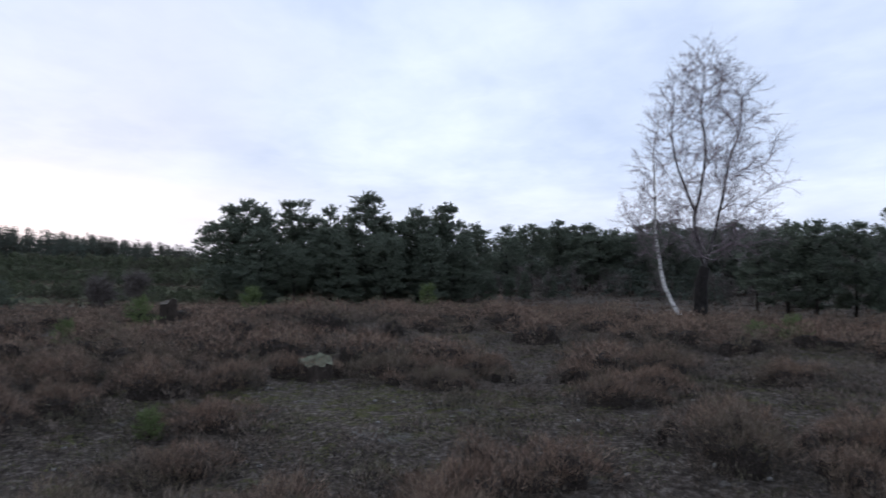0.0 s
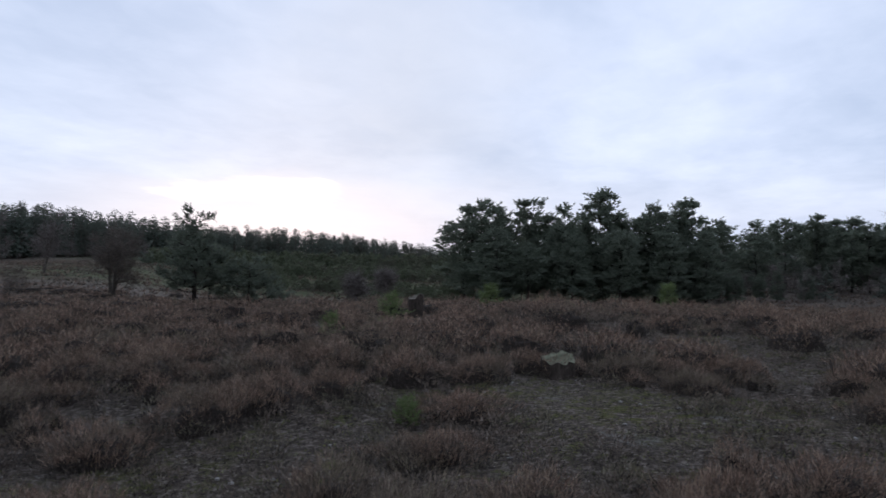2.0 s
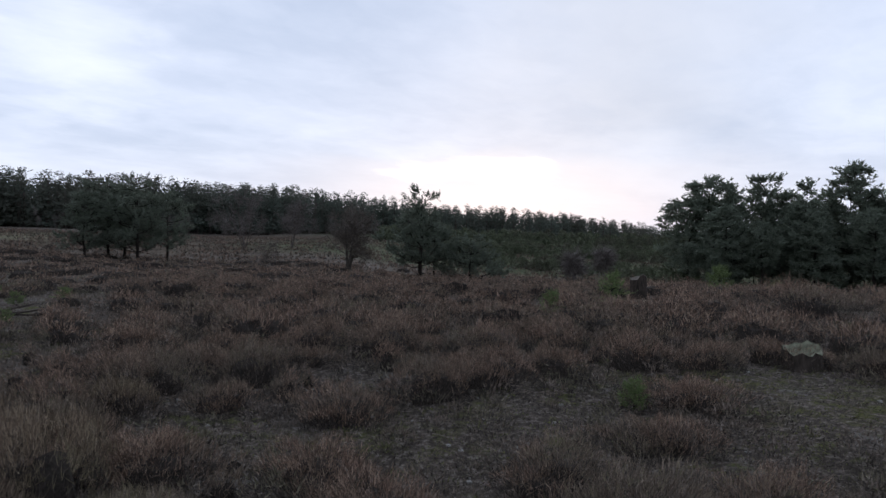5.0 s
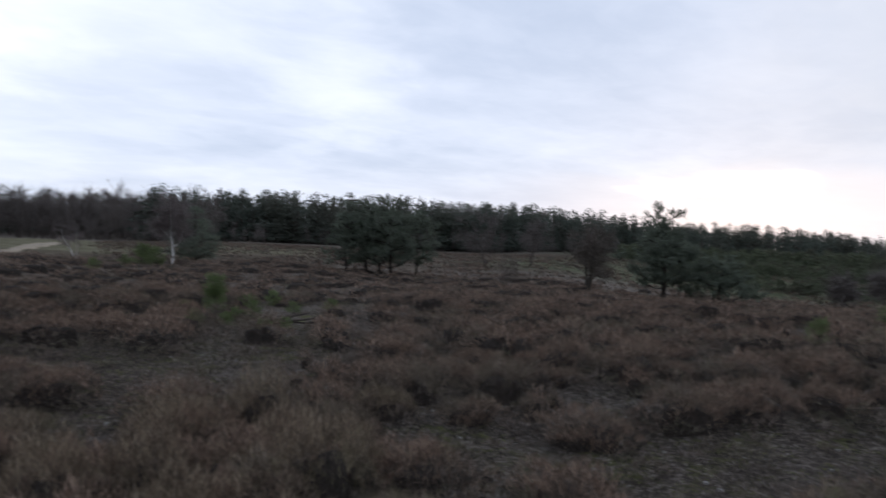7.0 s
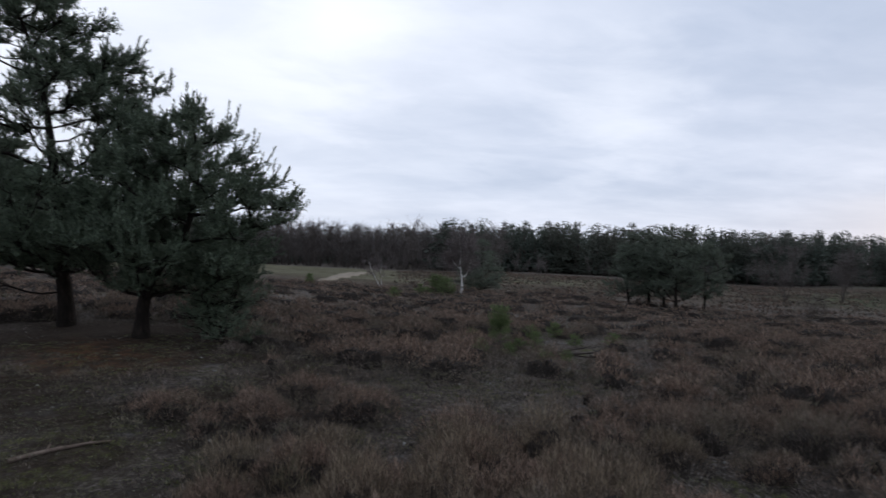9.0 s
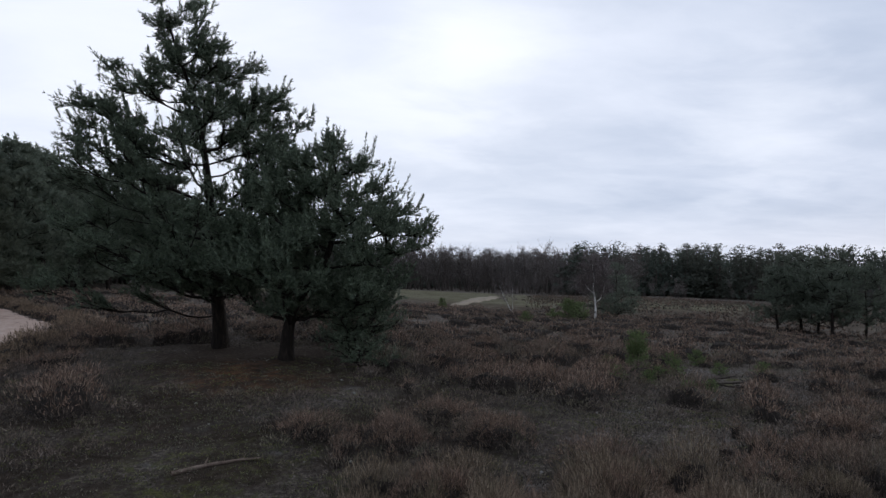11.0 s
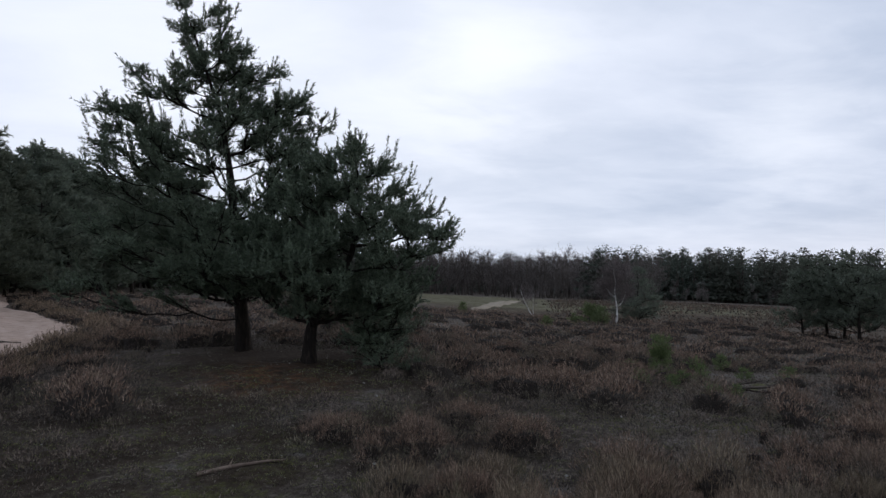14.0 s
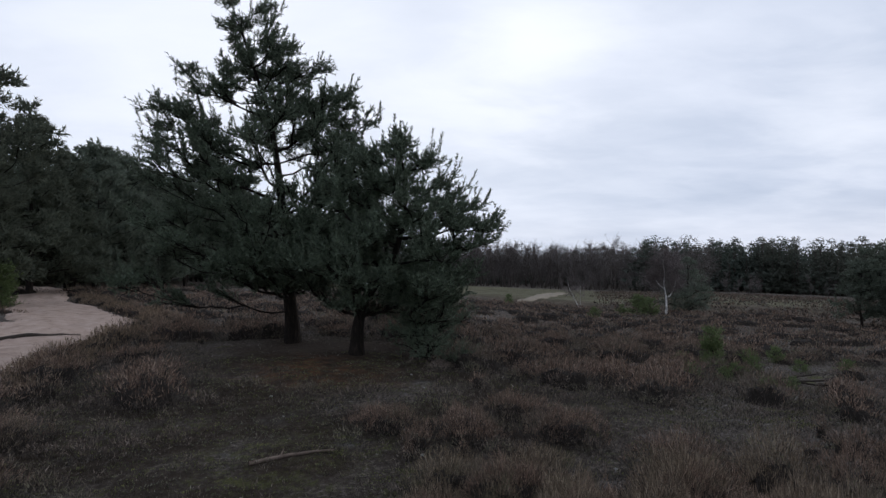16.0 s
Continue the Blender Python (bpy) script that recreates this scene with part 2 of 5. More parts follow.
M_BARK_DARK = bark("birch_base_bark", [(0.3, (0.010, 0.009, 0.008)), (0.68, (0.036, 0.032, 0.030)), (0.80, (0.42, 0.40, 0.38))], 7.0, (2.0, 2.0, 1.2), 0.9, 0.03)
M_BARK_STEM = bark("birch_stem_bark", [(0.3, (0.030, 0.027, 0.026)), (0.58, (0.085, 0.076, 0.074)), (0.70, (0.50, 0.48, 0.46))], 6.0, (2.0, 2.0, 1.6), 0.6, 0.02)
M_BARK_BIRCH = bark("birch_bark", [(0.30, (0.045, 0.040, 0.038)), (0.42, (0.38, 0.36, 0.34)), (0.55, (0.70, 0.68, 0.65)), (0.8, (0.80, 0.78, 0.75))], 6.0, (1.0, 1.0, 2.6), 0.3, 0.01, 0.7)
M_BARK_FAR = bark("far_bark", [(0.3, (0.050, 0.042, 0.038)), (0.7, (0.110, 0.092, 0.080))], 1.0, (1.0, 1.0, 0.5), 0.2)
M_STUMP = bark("weathered_wood", [(0.3, (0.045, 0.040, 0.034)), (0.6, (0.130, 0.115, 0.095)), (0.8, (0.220, 0.205, 0.170))], 14.0, (2.0, 2.0, 0.5), 0.8, 0.015)
M_DARKWOOD = bark("dark_rotten_wood", [(0.3, (0.018, 0.015, 0.013)), (0.7, (0.070, 0.056, 0.046))], 14.0, (2.0, 2.0, 0.5), 0.8, 0.015)
M_LICHEN = bark("lichen_wood", [(0.3, (0.05, 0.05, 0.035)), (0.52, (0.15, 0.155, 0.11)), (0.8, (0.30, 0.30, 0.235))], 16.0, (1.0, 1.0, 1.0), 0.5, 0.01)
M_STICK = bark("dead_branch", [(0.3, (0.085, 0.062, 0.050)), (0.7, (0.200, 0.155, 0.125))], 18.0, (1.0, 1.0, 1.0), 0.5, 0.005)
M_FLINT = bark("pale_flint", [(0.3, (0.13, 0.125, 0.115)), (0.7, (0.32, 0.31, 0.29))], 20.0, (1.0, 1.0, 1.0), 0.3, 0.005, 0.7)

# heath soil: dark humus, moss, grey lichen, and fallen needles under the two pines
M_SOIL, t, b = material("heath_soil", 1.0, 0.05)
humus = nramp(t, nnoise(t, 16.0, 8.0, 0.75), [(0.30, (0.022, 0.018, 0.015)), (0.5, (0.078, 0.065, 0.055)), (0.72, (0.285, 0.252, 0.222))])
moss = nramp(t, nnoise(t, 14.0, 5.0, 0.65), [(0.3, (0.042, 0.046, 0.018)), (0.7, (0.140, 0.146, 0.058))])
grey_lichen = nramp(t, nnoise(t, 22.0, 5.0, 0.7), [(0.3, (0.065, 0.062, 0.058)), (0.7, (0.270, 0.262, 0.248))])
col = nmix(t, nstep(t, nnoise(t, 1.7, 7.0, 0.75), 0.56, 0.66), humus, moss)
col = nmix(t, nstep(t, nnoise(t, 1.1, 6.0, 0.7), 0.56, 0.72), col, grey_lichen)
M_SOIL_COL = col
needles = nramp(t, nnoise(t, 30.0, 5.0, 0.7), [(0.3, (0.058, 0.030, 0.017)), (0.7, (0.215, 0.110, 0.058))])
gc = t.nodes.new("ShaderNodeTexCoord")


def disc_mask(cx, cy, inner, outer):
    d = t.nodes.new("ShaderNodeVectorMath")
    d.operation = "DISTANCE"
    f = t.nodes.new("ShaderNodeVectorMath")
    f.operation = "MULTIPLY"
    f.inputs[1].default_value = (1, 1, 0)
    t.links.new(gc.outputs["Object"], f.inputs[0])
    t.links.new(f.outputs[0], d.inputs[0])
    d.inputs[1].default_value = (cx, cy, 0)
    n = t.nodes.new("ShaderNodeMath")
    n.operation = "ADD"
    w = t.nodes.new("ShaderNodeMath")
    w.operation = "MULTIPLY"
    t.links.new(nnoise(t, 1.6, 4.0), w.inputs[0])
    w.inputs[1].default_value = 2.4
    t.links.new(d.outputs["Value"], n.inputs[0])
    t.links.new(w.outputs[0], n.inputs[1])
    return nstep(t, n.outputs[0], outer + 1.2, inner + 1.2)


SOIL = (t, b, needles)

M_SAND, ts, bs = material("pale_sand", 1.0, 0.05)
sand = nramp(ts, nnoise(ts, 3.0, 8.0, 0.65), [(0.25, (0.235, 0.170, 0.135)), (0.5, (0.365, 0.277, 0.228)), (0.8, (0.465, 0.370, 0.312))])
sand = nmix(ts, nstep(ts, nnoise(ts, 5.0, 6.0, 0.7), 0.60, 0.70), sand, (0.16, 0.115, 0.085))
ts.links.new(sand, bs.inputs["Base Color"])
nbump(ts, bs, nnoise(ts, 9.0, 6.0, 0.6), 0.7, 0.05)


M_SAND_FAR, ts, bs = material("trodden_sandy_turf", 1.0, 0.05)
ts.links.new(nramp(ts, nnoise(ts, 1.2, 6.0, 0.65), [(0.3, (0.165, 0.142, 0.108)), (0.55, (0.250, 0.214, 0.168)), (0.8, (0.320, 0.275, 0.222))]), bs.inputs["Base Color"])
nbump(ts, bs, nnoise(ts, 4.0, 6.0, 0.6), 0.5, 0.05)


# ================= geometry helpers =================
def polar(bearing_deg, r):
    """Place on the plan at a bearing left of +y."""
    a = radians(bearing_deg)
    return -math.sin(a) * r, math.cos(a) * r


# ground profiles (distance, height) along bearings left of +y
PROFILES = (
    (-25, (0, 12, 20, 45, 75, 160, 600), (0, 0, -0.52, -3.0, -4.6, -4.0, 6.0)),
    (12, (0, 9, 14, 19, 28, 73, 160, 600, 3000), (0, 0, -0.08, -0.34, -1.05, -4.85, -5.0, -16.0, -75.0)),
    (30, (0, 10, 18, 30, 60, 140, 600, 3000), (0, 0, -0.40, -1.3, -3.2, -3.6, -14.0, -60.0)),
    (48, (0, 10, 20, 36, 70, 140, 600), (0, 0, -0.32, -1.05, -1.6, -2.1, 4.0)),
    (74, (0, 10, 23, 42, 80, 165, 600), (0, 0, -0.1, 0.0, 0.25, 0.2, 9.0)),
    (97, (0, 6, 13, 16, 40, 60, 150), (0, 0, 0.45, 0.6, 0.9, 1.3, 2.0)),
    (118, (0, 6, 12, 20, 35, 60, 150), (0, 0, 0.25, 0.55, 1.1, 1.9, 4.0)),
    (200, (0, 6, 12, 20, 35, 60, 150), (0, 0, 0.10, 0.20, 0.3, 0.3, 0.0)),
)
BEARINGS = np.array([p[0] for p in PROFILES] + [335.0])


def bumps(x, y):
    """Small unevenness of the heath."""
    return (0.035 * np.sin(1.9 * x + 0.7 * y + 1.0) * np.cos(1.3 * y - 0.8 * x) + 0.05 * np.sin(0.61 * x - 0.43 * y + 2.0)
            + 0.02 * np.sin(4.3 * x + 1.0) * np.sin(3.7 * y + 0.5) + 0.04 * np.cos(0.9 * y + 0.25 * x))


def ground_z(x, y):
    x, y = np.asarray(x, float), np.asarray(y, float)
    r = np.hypot(x, y)
    az = np.degrees(np.arctan2(-x, y))
    az = np.where(az < -25, az + 360, az)
    s = np.sqrt(r)
    rows = np.stack([np.interp(s, np.sqrt(p[1]), p[2]) for p in PROFILES] + [np.interp(s, np.sqrt(PROFILES[0][1]), PROFILES[0][2])])
    i = np.clip(np.searchsorted(BEARINGS, az, side="right") - 1, 0, len(BEARINGS) - 2)
    f = (az - BEARINGS[i]) / (BEARINGS[i + 1] - BEARINGS[i])
    f = f * f * (3 - 2 * f)
    z = np.take_along_axis(rows, i[None], 0)[0] * (1 - f) + np.take_along_axis(rows, i[None] + 1, 0)[0] * f if r.ndim else rows[i] * (1 - f) + rows[i + 1] * f
    return z + bumps(x, y) * np.clip(r / 3, 0, 1)


def gz(x, y):
    return float(ground_z(np.array([x]), np.array([y]))[0])


def tri_mesh(name, verts, faces, mats, index=None, smooth=False):
    me = bpy.data.meshes.new(name)
    v, f = np.ascontiguousarray(verts, np.float32), np.ascontiguousarray(faces, np.int32)
    me.vertices.add(len(v))
    me.vertices.foreach_set("co", v.ravel())
    me.loops.add(f.size)
    me.loops.foreach_set("vertex_index", f.ravel())
    me.polygons.add(len(f))
    me.polygons.foreach_set("loop_start", np.arange(0, f.size, f.shape[1], dtype=np.int32))
    for m in mats if isinstance(mats, (list, tuple)) else [mats]:
        me.materials.append(m)
    if index is not None:
        me.polygons.foreach_set("material_index", np.ascontiguousarray(index, np.int32))
    if smooth:
        me.polygons.foreach_set("use_smooth", np.ones(len(f), bool))
    me.update(calc_edges=True)
    return me


def mpart(name, verts, faces, mat, parent, label="", smooth=False):
    """One mesh as a part of a thing."""
    ob = new(name, tri_mesh(name, verts, faces, mat, smooth=smooth))
    ob.parent = parent
    return tagged(ob, label=label)


def thing(name, m, label, category, group="", kind=""):
    ob = new(name)
    ob.empty_display_size = 0.2
    ob.matrix_basis = m
    return tagged(ob, label, category, group, kind)


def joined(chunks):
    """One vertex and face array out of several."""
    vs, fs, n = [], [], 0
    for v, f in chunks:
        vs.append(v)
        fs.append(np.asarray(f) + n)
        n += len(v)
    return (np.concatenate(vs), np.concatenate(fs)) if vs else (np.zeros((0, 3)), np.zeros((0, 3), int))


def tube(points, radii, sides=6, cap=True):
    p = np.asarray(points, float)
    r = np.asarray(radii, float)
    k = len(p)
    tang = np.gradient(p, axis=0)
    tang /= np.linalg.norm(tang, axis=1)[:, None] + 1e-9
    ref = np.array([0.0, 0.0, 1.0]) if abs(tang[:, 2].mean()) < 0.8 else np.array([1.0, 0.0, 0.0])
    u = np.cross(tang, ref)
    u /= np.linalg.norm(u, axis=1)[:, None] + 1e-9
    w = np.cross(tang, u)
    a = np.arange(sides) / sides * 2 * np.pi
    ring = p[:, None] + r[:, None, None] * (np.cos(a)[None, :, None] * u[:, None] + np.sin(a)[None, :, None] * w[:, None])
    v = ring.reshape(-1, 3)
    i, j = np.meshgrid(np.arange(k - 1), np.arange(sides), indexing="ij")
    q0, q1 = i * sides + j, i * sides + (j + 1) % sides
    f = np.concatenate([np.stack([q0, q1, q1 + sides], -1).reshape(-1, 3), np.stack([q0, q1 + sides, q0 + sides], -1).reshape(-1, 3)])
    if cap:
        v = np.concatenate([v, p[-1:]])
        e = (k - 1) * sides
        f = np.concatenate([f, np.array([[e + s, e + (s + 1) % sides, k * sides] for s in range(sides)])])
    return v, f


def unit(v):
    return v / (np.linalg.norm(v, axis=-1, keepdims=True) + 1e-9)


def blades(rng, base, way, length, width, kite=True):
    """Thin leaves: kites of two triangles, or single triangles, each at a turn of its own."""
    n = len(base)
    side = unit(np.cross(way, unit(rng.normal(size=(n, 3)))))
    w = side * (np.asarray(width) / 2)[:, None]
    tip = base + way * np.asarray(length)[:, None]
    if not kite:
        v = np.stack([base - w, base + w, tip], 1).reshape(-1, 3)
        return v, np.arange(3 * n).reshape(-1, 3)
    mid = base + way * (np.asarray(length) * 0.45)[:, None]
    v = np.stack([base, mid - w, tip, mid + w], 1).reshape(-1, 3)
    i = np.arange(n)[:, None] * 4
    return v, np.concatenate([i + [0, 1, 2], i + [0, 2, 3]])


# ================= plants =================
def needle_shoots(rng, base, way, length, per, size, width, spread=0.75):
    """Bottle-brush shoots: needles all along each of them, slanting forwards."""
    n = len(base)
    s = rng.random((n, per))
    b = base[:, None] + way[:, None] * (length[:, None] * s)[..., None]
    d = unit(rng.normal(size=(n, per, 3)))
    d = d - (d * way[:, None]).sum(-1, keepdims=True) * way[:, None]
    d = unit(unit(d) * spread + way[:, None] * (0.55 + 0.5 * s[..., None]))
    m = n * per
    return blades(rng, b.reshape(m, 3), d.reshape(m, 3), size * rng.uniform(0.7, 1.2, m), np.full(m, width), kite=False)


def bend(rng, start, way, length, k, lift=0.0, wob=0.12):
    """A crooked limb as a row of points."""
    pts, d = [np.array(start, float)], np.array(way, float)
    for i in range(k):
        d = unit(d + rng.normal(size=3) * wob + np.array([0, 0, lift]))
        pts.append(pts[-1] + d * length / k)
    return np.array(pts)


def pine_parts(seed, height, reach, clear, whorl=0.34, limbs=5, twig_step=0.16, per=22, needle=0.085, width=0.006, shoot=0.2,
               trunk_r=0.14, lean=(0, 0), top=0.12, crown=None, candles=0.0, sides=7, rising=0.5, inner=0.3, extra=(), crook=0.10, side=(0, 0), sag=0.05, tuft=0.28, gather=0.0, spears=0.03, thin=0.35, fill=0.0):
    """Trunk, limbs and needles of a Scots pine. shape(h, angle): the limb's length as a share of reach."""
    rng = np.random.default_rng(seed)
    k = 12
    hs = np.linspace(-0.12, height, k)
    sway = np.cumsum(rng.normal(size=(k, 2)) * (0.03 + 0.25 * (crook - 0.1)) * height / 6, axis=0)
    sway -= sway[:1]
    q = np.clip(hs / height, 0, 1)
    lq = np.clip(q * 1.5 - 0.22, 0, 0.78) / 0.78
    axis = np.stack([sway[:, 0] + lean[0] * lq, sway[:, 1] + lean[1] * lq, hs], 1)
    rad = trunk_r * (1 - 0.93 * q) * (1 + 0.35 * np.exp(-np.clip(hs, 0, 9) / 0.25))
    trunk = tube(axis, rad, sides + 3)
    wood, sh_b, sh_d, sh_l = [], [], [], []

    def shoots(points, n, up):
        seg = np.where(rng.random(n) < gather, len(points) - 2, rng.integers(0, len(points) - 1, n))
        f = rng.random(n)[:, None]
        b = points[seg] * (1 - f) + points[seg + 1] * f
        d = unit(points[seg + 1] - points[seg])
        d = unit(d * 0.8 + rng.normal(size=(n, 3)) * 0.55 + np.array([0, 0, up]))
        sh_b.append(b)
        sh_d.append(d)
        sh_l.append(shoot * rng.uniform(0.6, 1.3, n))

    h = clear
    turn = rng.random() * 6.28
    plan = [(*e[:4], len(e) < 5) for e in extra]
    while h < height * 0.985:
        u = (h - clear) / (height - clear)
        n = limbs if u < 0.6 else max(3, limbs - 2)
        turn += 2.4
        for j in range(n):
            ang = turn + (j + rng.uniform(-0.3, 0.3)) * 2 * np.pi / n
            rise = sag + rising * u + rng.normal() * 0.15
            if crown:                       # the limb's end stays inside the crown's outline
                span = reach
                while span > 0.25 and span / math.hypot(1, rise) + 0.12 > np.interp(h + span * (rise / math.hypot(1, rise) + 0.16) + 0.12, *crown) * (1 + side[1] * math.cos(ang - radians(side[0]))):
                    span -= 0.06
                span *= 1 - 0.34 * rng.random() ** 2
            else:
                span = reach * (1 - u) ** 0.7 * (0.55 + 0.45 * min(1, u * 4 + 0.3)) * rng.uniform(0.6, 1.12) + top
            plan.append((h + rng.uniform(-0.4, 0.4) * whorl, ang, span, rise, False))
        h += whorl * rng.uniform(0.75, 1.25) * (1 - thin * u)
    for hh, ang, span, rise, low_limb in plan:
        base = np.array([np.interp(hh, hs, axis[:, 0]), np.interp(hh, hs, axis[:, 1]), hh])
        way = unit(np.array([np.cos(ang), np.sin(ang), rise]))
        kk = 6
        limb = bend(rng, base, way, span, kk, 0.06, crook)
        lr = max(0.012, 0.30 * np.interp(hh, hs, rad) * (0.5 + 0.5 * span / max(reach, 0.1)))
        mine = [tube(limb, np.linspace(lr, 0.006, kk + 1), 6, cap=False)]
        m = max(3, int(span / twig_step))
        for s in np.linspace(0.55 if low_limb else inner, 1.0, m):
            i = min(int(s * kk), kk - 1)
            p = limb[i] + (limb[i + 1] - limb[i]) * (s * kk - i)
            for sg in (-1, 1):
                d0 = unit(limb[i + 1] - limb[i])
                sd = unit(np.cross(d0, [0, 0, 1])) * sg
                if fill:
                    phi = rng.uniform(-0.5, 1.3)
                    sd = sd * math.cos(phi) + np.array([0, 0, 1.0]) * math.sin(phi)
                tl = (0.22 + (0.34 + fill) * span * (1 - s) * 0.55) * rng.uniform(0.6, 1.25)
                tw = bend(rng, p, unit(d0 * 0.75 + sd * 0.8 + np.array([0, 0, 0.18])), tl, 3, 0.07, 0.14)
                if sides > 5:
                    mine.append(tube(tw, np.linspace(0.010, 0.004, 4), 3, cap=False))
                shoots(tw, max(2, int(tl / (shoot * (0.38 - 0.2 * gather)))), tuft)
                sh_b.append(tw[-1:])
                spear = rng.random() < spears
                sh_d.append(unit(unit(tw[-1:] - tw[-2:-1]) + np.array([0, 0, 1.3 if spear else 0.5])))
                sh_l.append(np.array([shoot * (2.6 if spear else 1.15)]))
        wood.append(joined(mine))
        if candles:
            c = rng.random() < 0.8
            if c:
                sh_b.append(limb[-1:])
                sh_d.append(unit(unit(limb[-1:] - limb[-2:-1]) * 0.7 + np.array([0, 0, 0.9])))
                sh_l.append(np.array([candles * rng.uniform(0.7, 1.2)]))
    lead = axis[-1:]
    sh_b.append(np.repeat(lead, 4, 0) - [0, 0, 0.15])
    sh_d.append(unit(np.array([[0, 0, 1.0], [0.5, 0.1, 0.9], [-0.4, 0.3, 0.9], [0.0, -0.5, 0.9]])))
    sh_l.append(np.full(4, max(candles, shoot * 1.6)))
    B, D, L = np.concatenate(sh_b), np.concatenate(sh_d), np.concatenate(sh_l)
    ndl = needle_shoots(rng, B, D, L, per, needle, width)
    return trunk, wood, ndl


def pine(name, m, label, seed, needles=None, group="", single=False, **spec):
    trunk, wood, ndl = pine_parts(seed, **spec)
    ob = thing(name, m, label, "tree", group)
    mpart("trunk", *trunk, M_BARK, ob, smooth=True)
    if single:
        for w in wood:
            mpart("branch", *w, M_BARK, ob, smooth=True)
    else:
        mpart("branchwork", *joined(wood), M_BARK, ob, smooth=True)
    mpart("crown", *ndl, needles or M_NEEDLE, ob)
    return ob


def clump_parts(seed, height, reach, clear, clumps, per, size, width, limbs=22, trunk_r=0.17, flat=0.5, ball=0.75, sides=6, profile=None, taper=0.75):
    """A Scots pine farther off: crown of needle pads on limbs, rounded above, ragged."""
    rng = np.random.default_rng(seed)
    k = 8
    hs = np.linspace(-0.1, height * 0.93, k)
    sway = np.cumsum(rng.normal(size=(k, 2)) * 0.05 * height / 8, axis=0)
    axis = np.stack([sway[:, 0] - sway[0, 0], sway[:, 1] - sway[0, 1], hs], 1)
    trunk = tube(axis, trunk_r * (1 - 0.85 * np.linspace(0, 1, k)), sides)
    u = rng.random(clumps) ** 1.1
    env = np.interp(u, (0, 0.25, 0.55, 0.8, 1), profile or (0.75, 1.0, 0.9, 0.62, 0.16))
    a = rng.uniform(0, 2 * np.pi, clumps)
    lob = 1 + 0.25 * np.sin(2 * a + 3 * u + seed) + 0.25 * np.sin(3 * a + 9 * u + seed)
    q = np.sqrt(rng.uniform(0.12, 1, clumps)) * lob
    z = clear + u * (height - clear - 0.2)
    c = np.stack([np.interp(z, hs, axis[:, 0]) + np.cos(a) * q * env * reach, np.interp(z, hs, axis[:, 1]) + np.sin(a) * q * env * reach, z], 1)
    s = ball * rng.uniform(0.6, 1.25, clumps) * (0.45 + 0.55 * env)
    idx = np.repeat(np.arange(clumps), per)
    d = unit(rng.normal(size=(len(idx), 3)) * np.array([1, 1, 0.8]) + np.array([0, 0, 0.5]))
    b_ = c[idx] + d * np.array([1, 1, flat]) * (s[idx] * rng.uniform(0.25, 0.9, len(idx)))[:, None]
    leaf = blades(rng, b_, unit(d + rng.normal(size=d.shape) * 0.5 + np.array([0, 0, 0.35])), size * rng.uniform(0.6, 1.3, len(idx)) * (taper + (1 - taper) * env[idx]), width * (taper + (1 - taper) * env[idx]), False)
    wood_ = []
    for i in np.argsort(-q)[:limbs]:
        h0 = max(clear * 0.6, z[i] - 0.35 * q[i] * reach)
        p0 = np.array([np.interp(h0, hs, axis[:, 0]), np.interp(h0, hs, axis[:, 1]), h0])
        pts = p0 + (c[i] - p0) * np.linspace(0, 1, 4)[:, None] + np.array([0, 0, 0.12]) * np.array([0, 1, 1, 0])[:, None]
        wood_.append(tube(pts, np.linspace(trunk_r * 0.35, 0.02, 4), 4, cap=False))
    return trunk, wood_, leaf


def clump_pine(name, m, label, seed, needles=None, group="", **spec):
    trunk, wood, leaf = clump_parts(seed, **spec)
    ob = thing(name, m, label, "tree", group)
    mpart("trunk", *trunk, M_BARK, ob, smooth=True)
    mpart("branchwork", *joined(wood), M_BARK, ob, smooth=True)
    mpart("crown", *leaf, needles or M_NEEDLE_MID_HAZE, ob)
    return ob


def pad_centres(rng, n, env, gap, holes=(), shell=0.6):
    """Middles of the foliage pads of a crown. env: heights, reach to one side, to the other, and in depth. Places are (across, deep, up)."""
    h, left, right, deep_ = env
    got = []
    for _ in range(n * 60):
        z = rng.uniform(h[0], h[-1])
        lf, rt, dp = np.interp(z, h, left), np.interp(z, h, right), np.interp(z, h, deep_)
        a, rho = rng.uniform(0, 2 * np.pi), math.sqrt(rng.random())
        if rng.random() > 1 - shell + shell * rho ** 1.5:
            continue
        p = np.array([(rt - lf) / 2 + (lf + rt) / 2 * rho * math.cos(a), dp * rho * math.sin(a), z])
        if any(u0 < p[0] < u1 and h0 < z < h1 for u0, u1, h0, h1 in holes):
            continue
        if got and np.min(np.linalg.norm((np.array(got) - p) * np.array([1, 1, 1.35]), axis=1)) < gap:
            continue
        got.append(p)
        if len(got) == n:
            break
    return np.array(got)


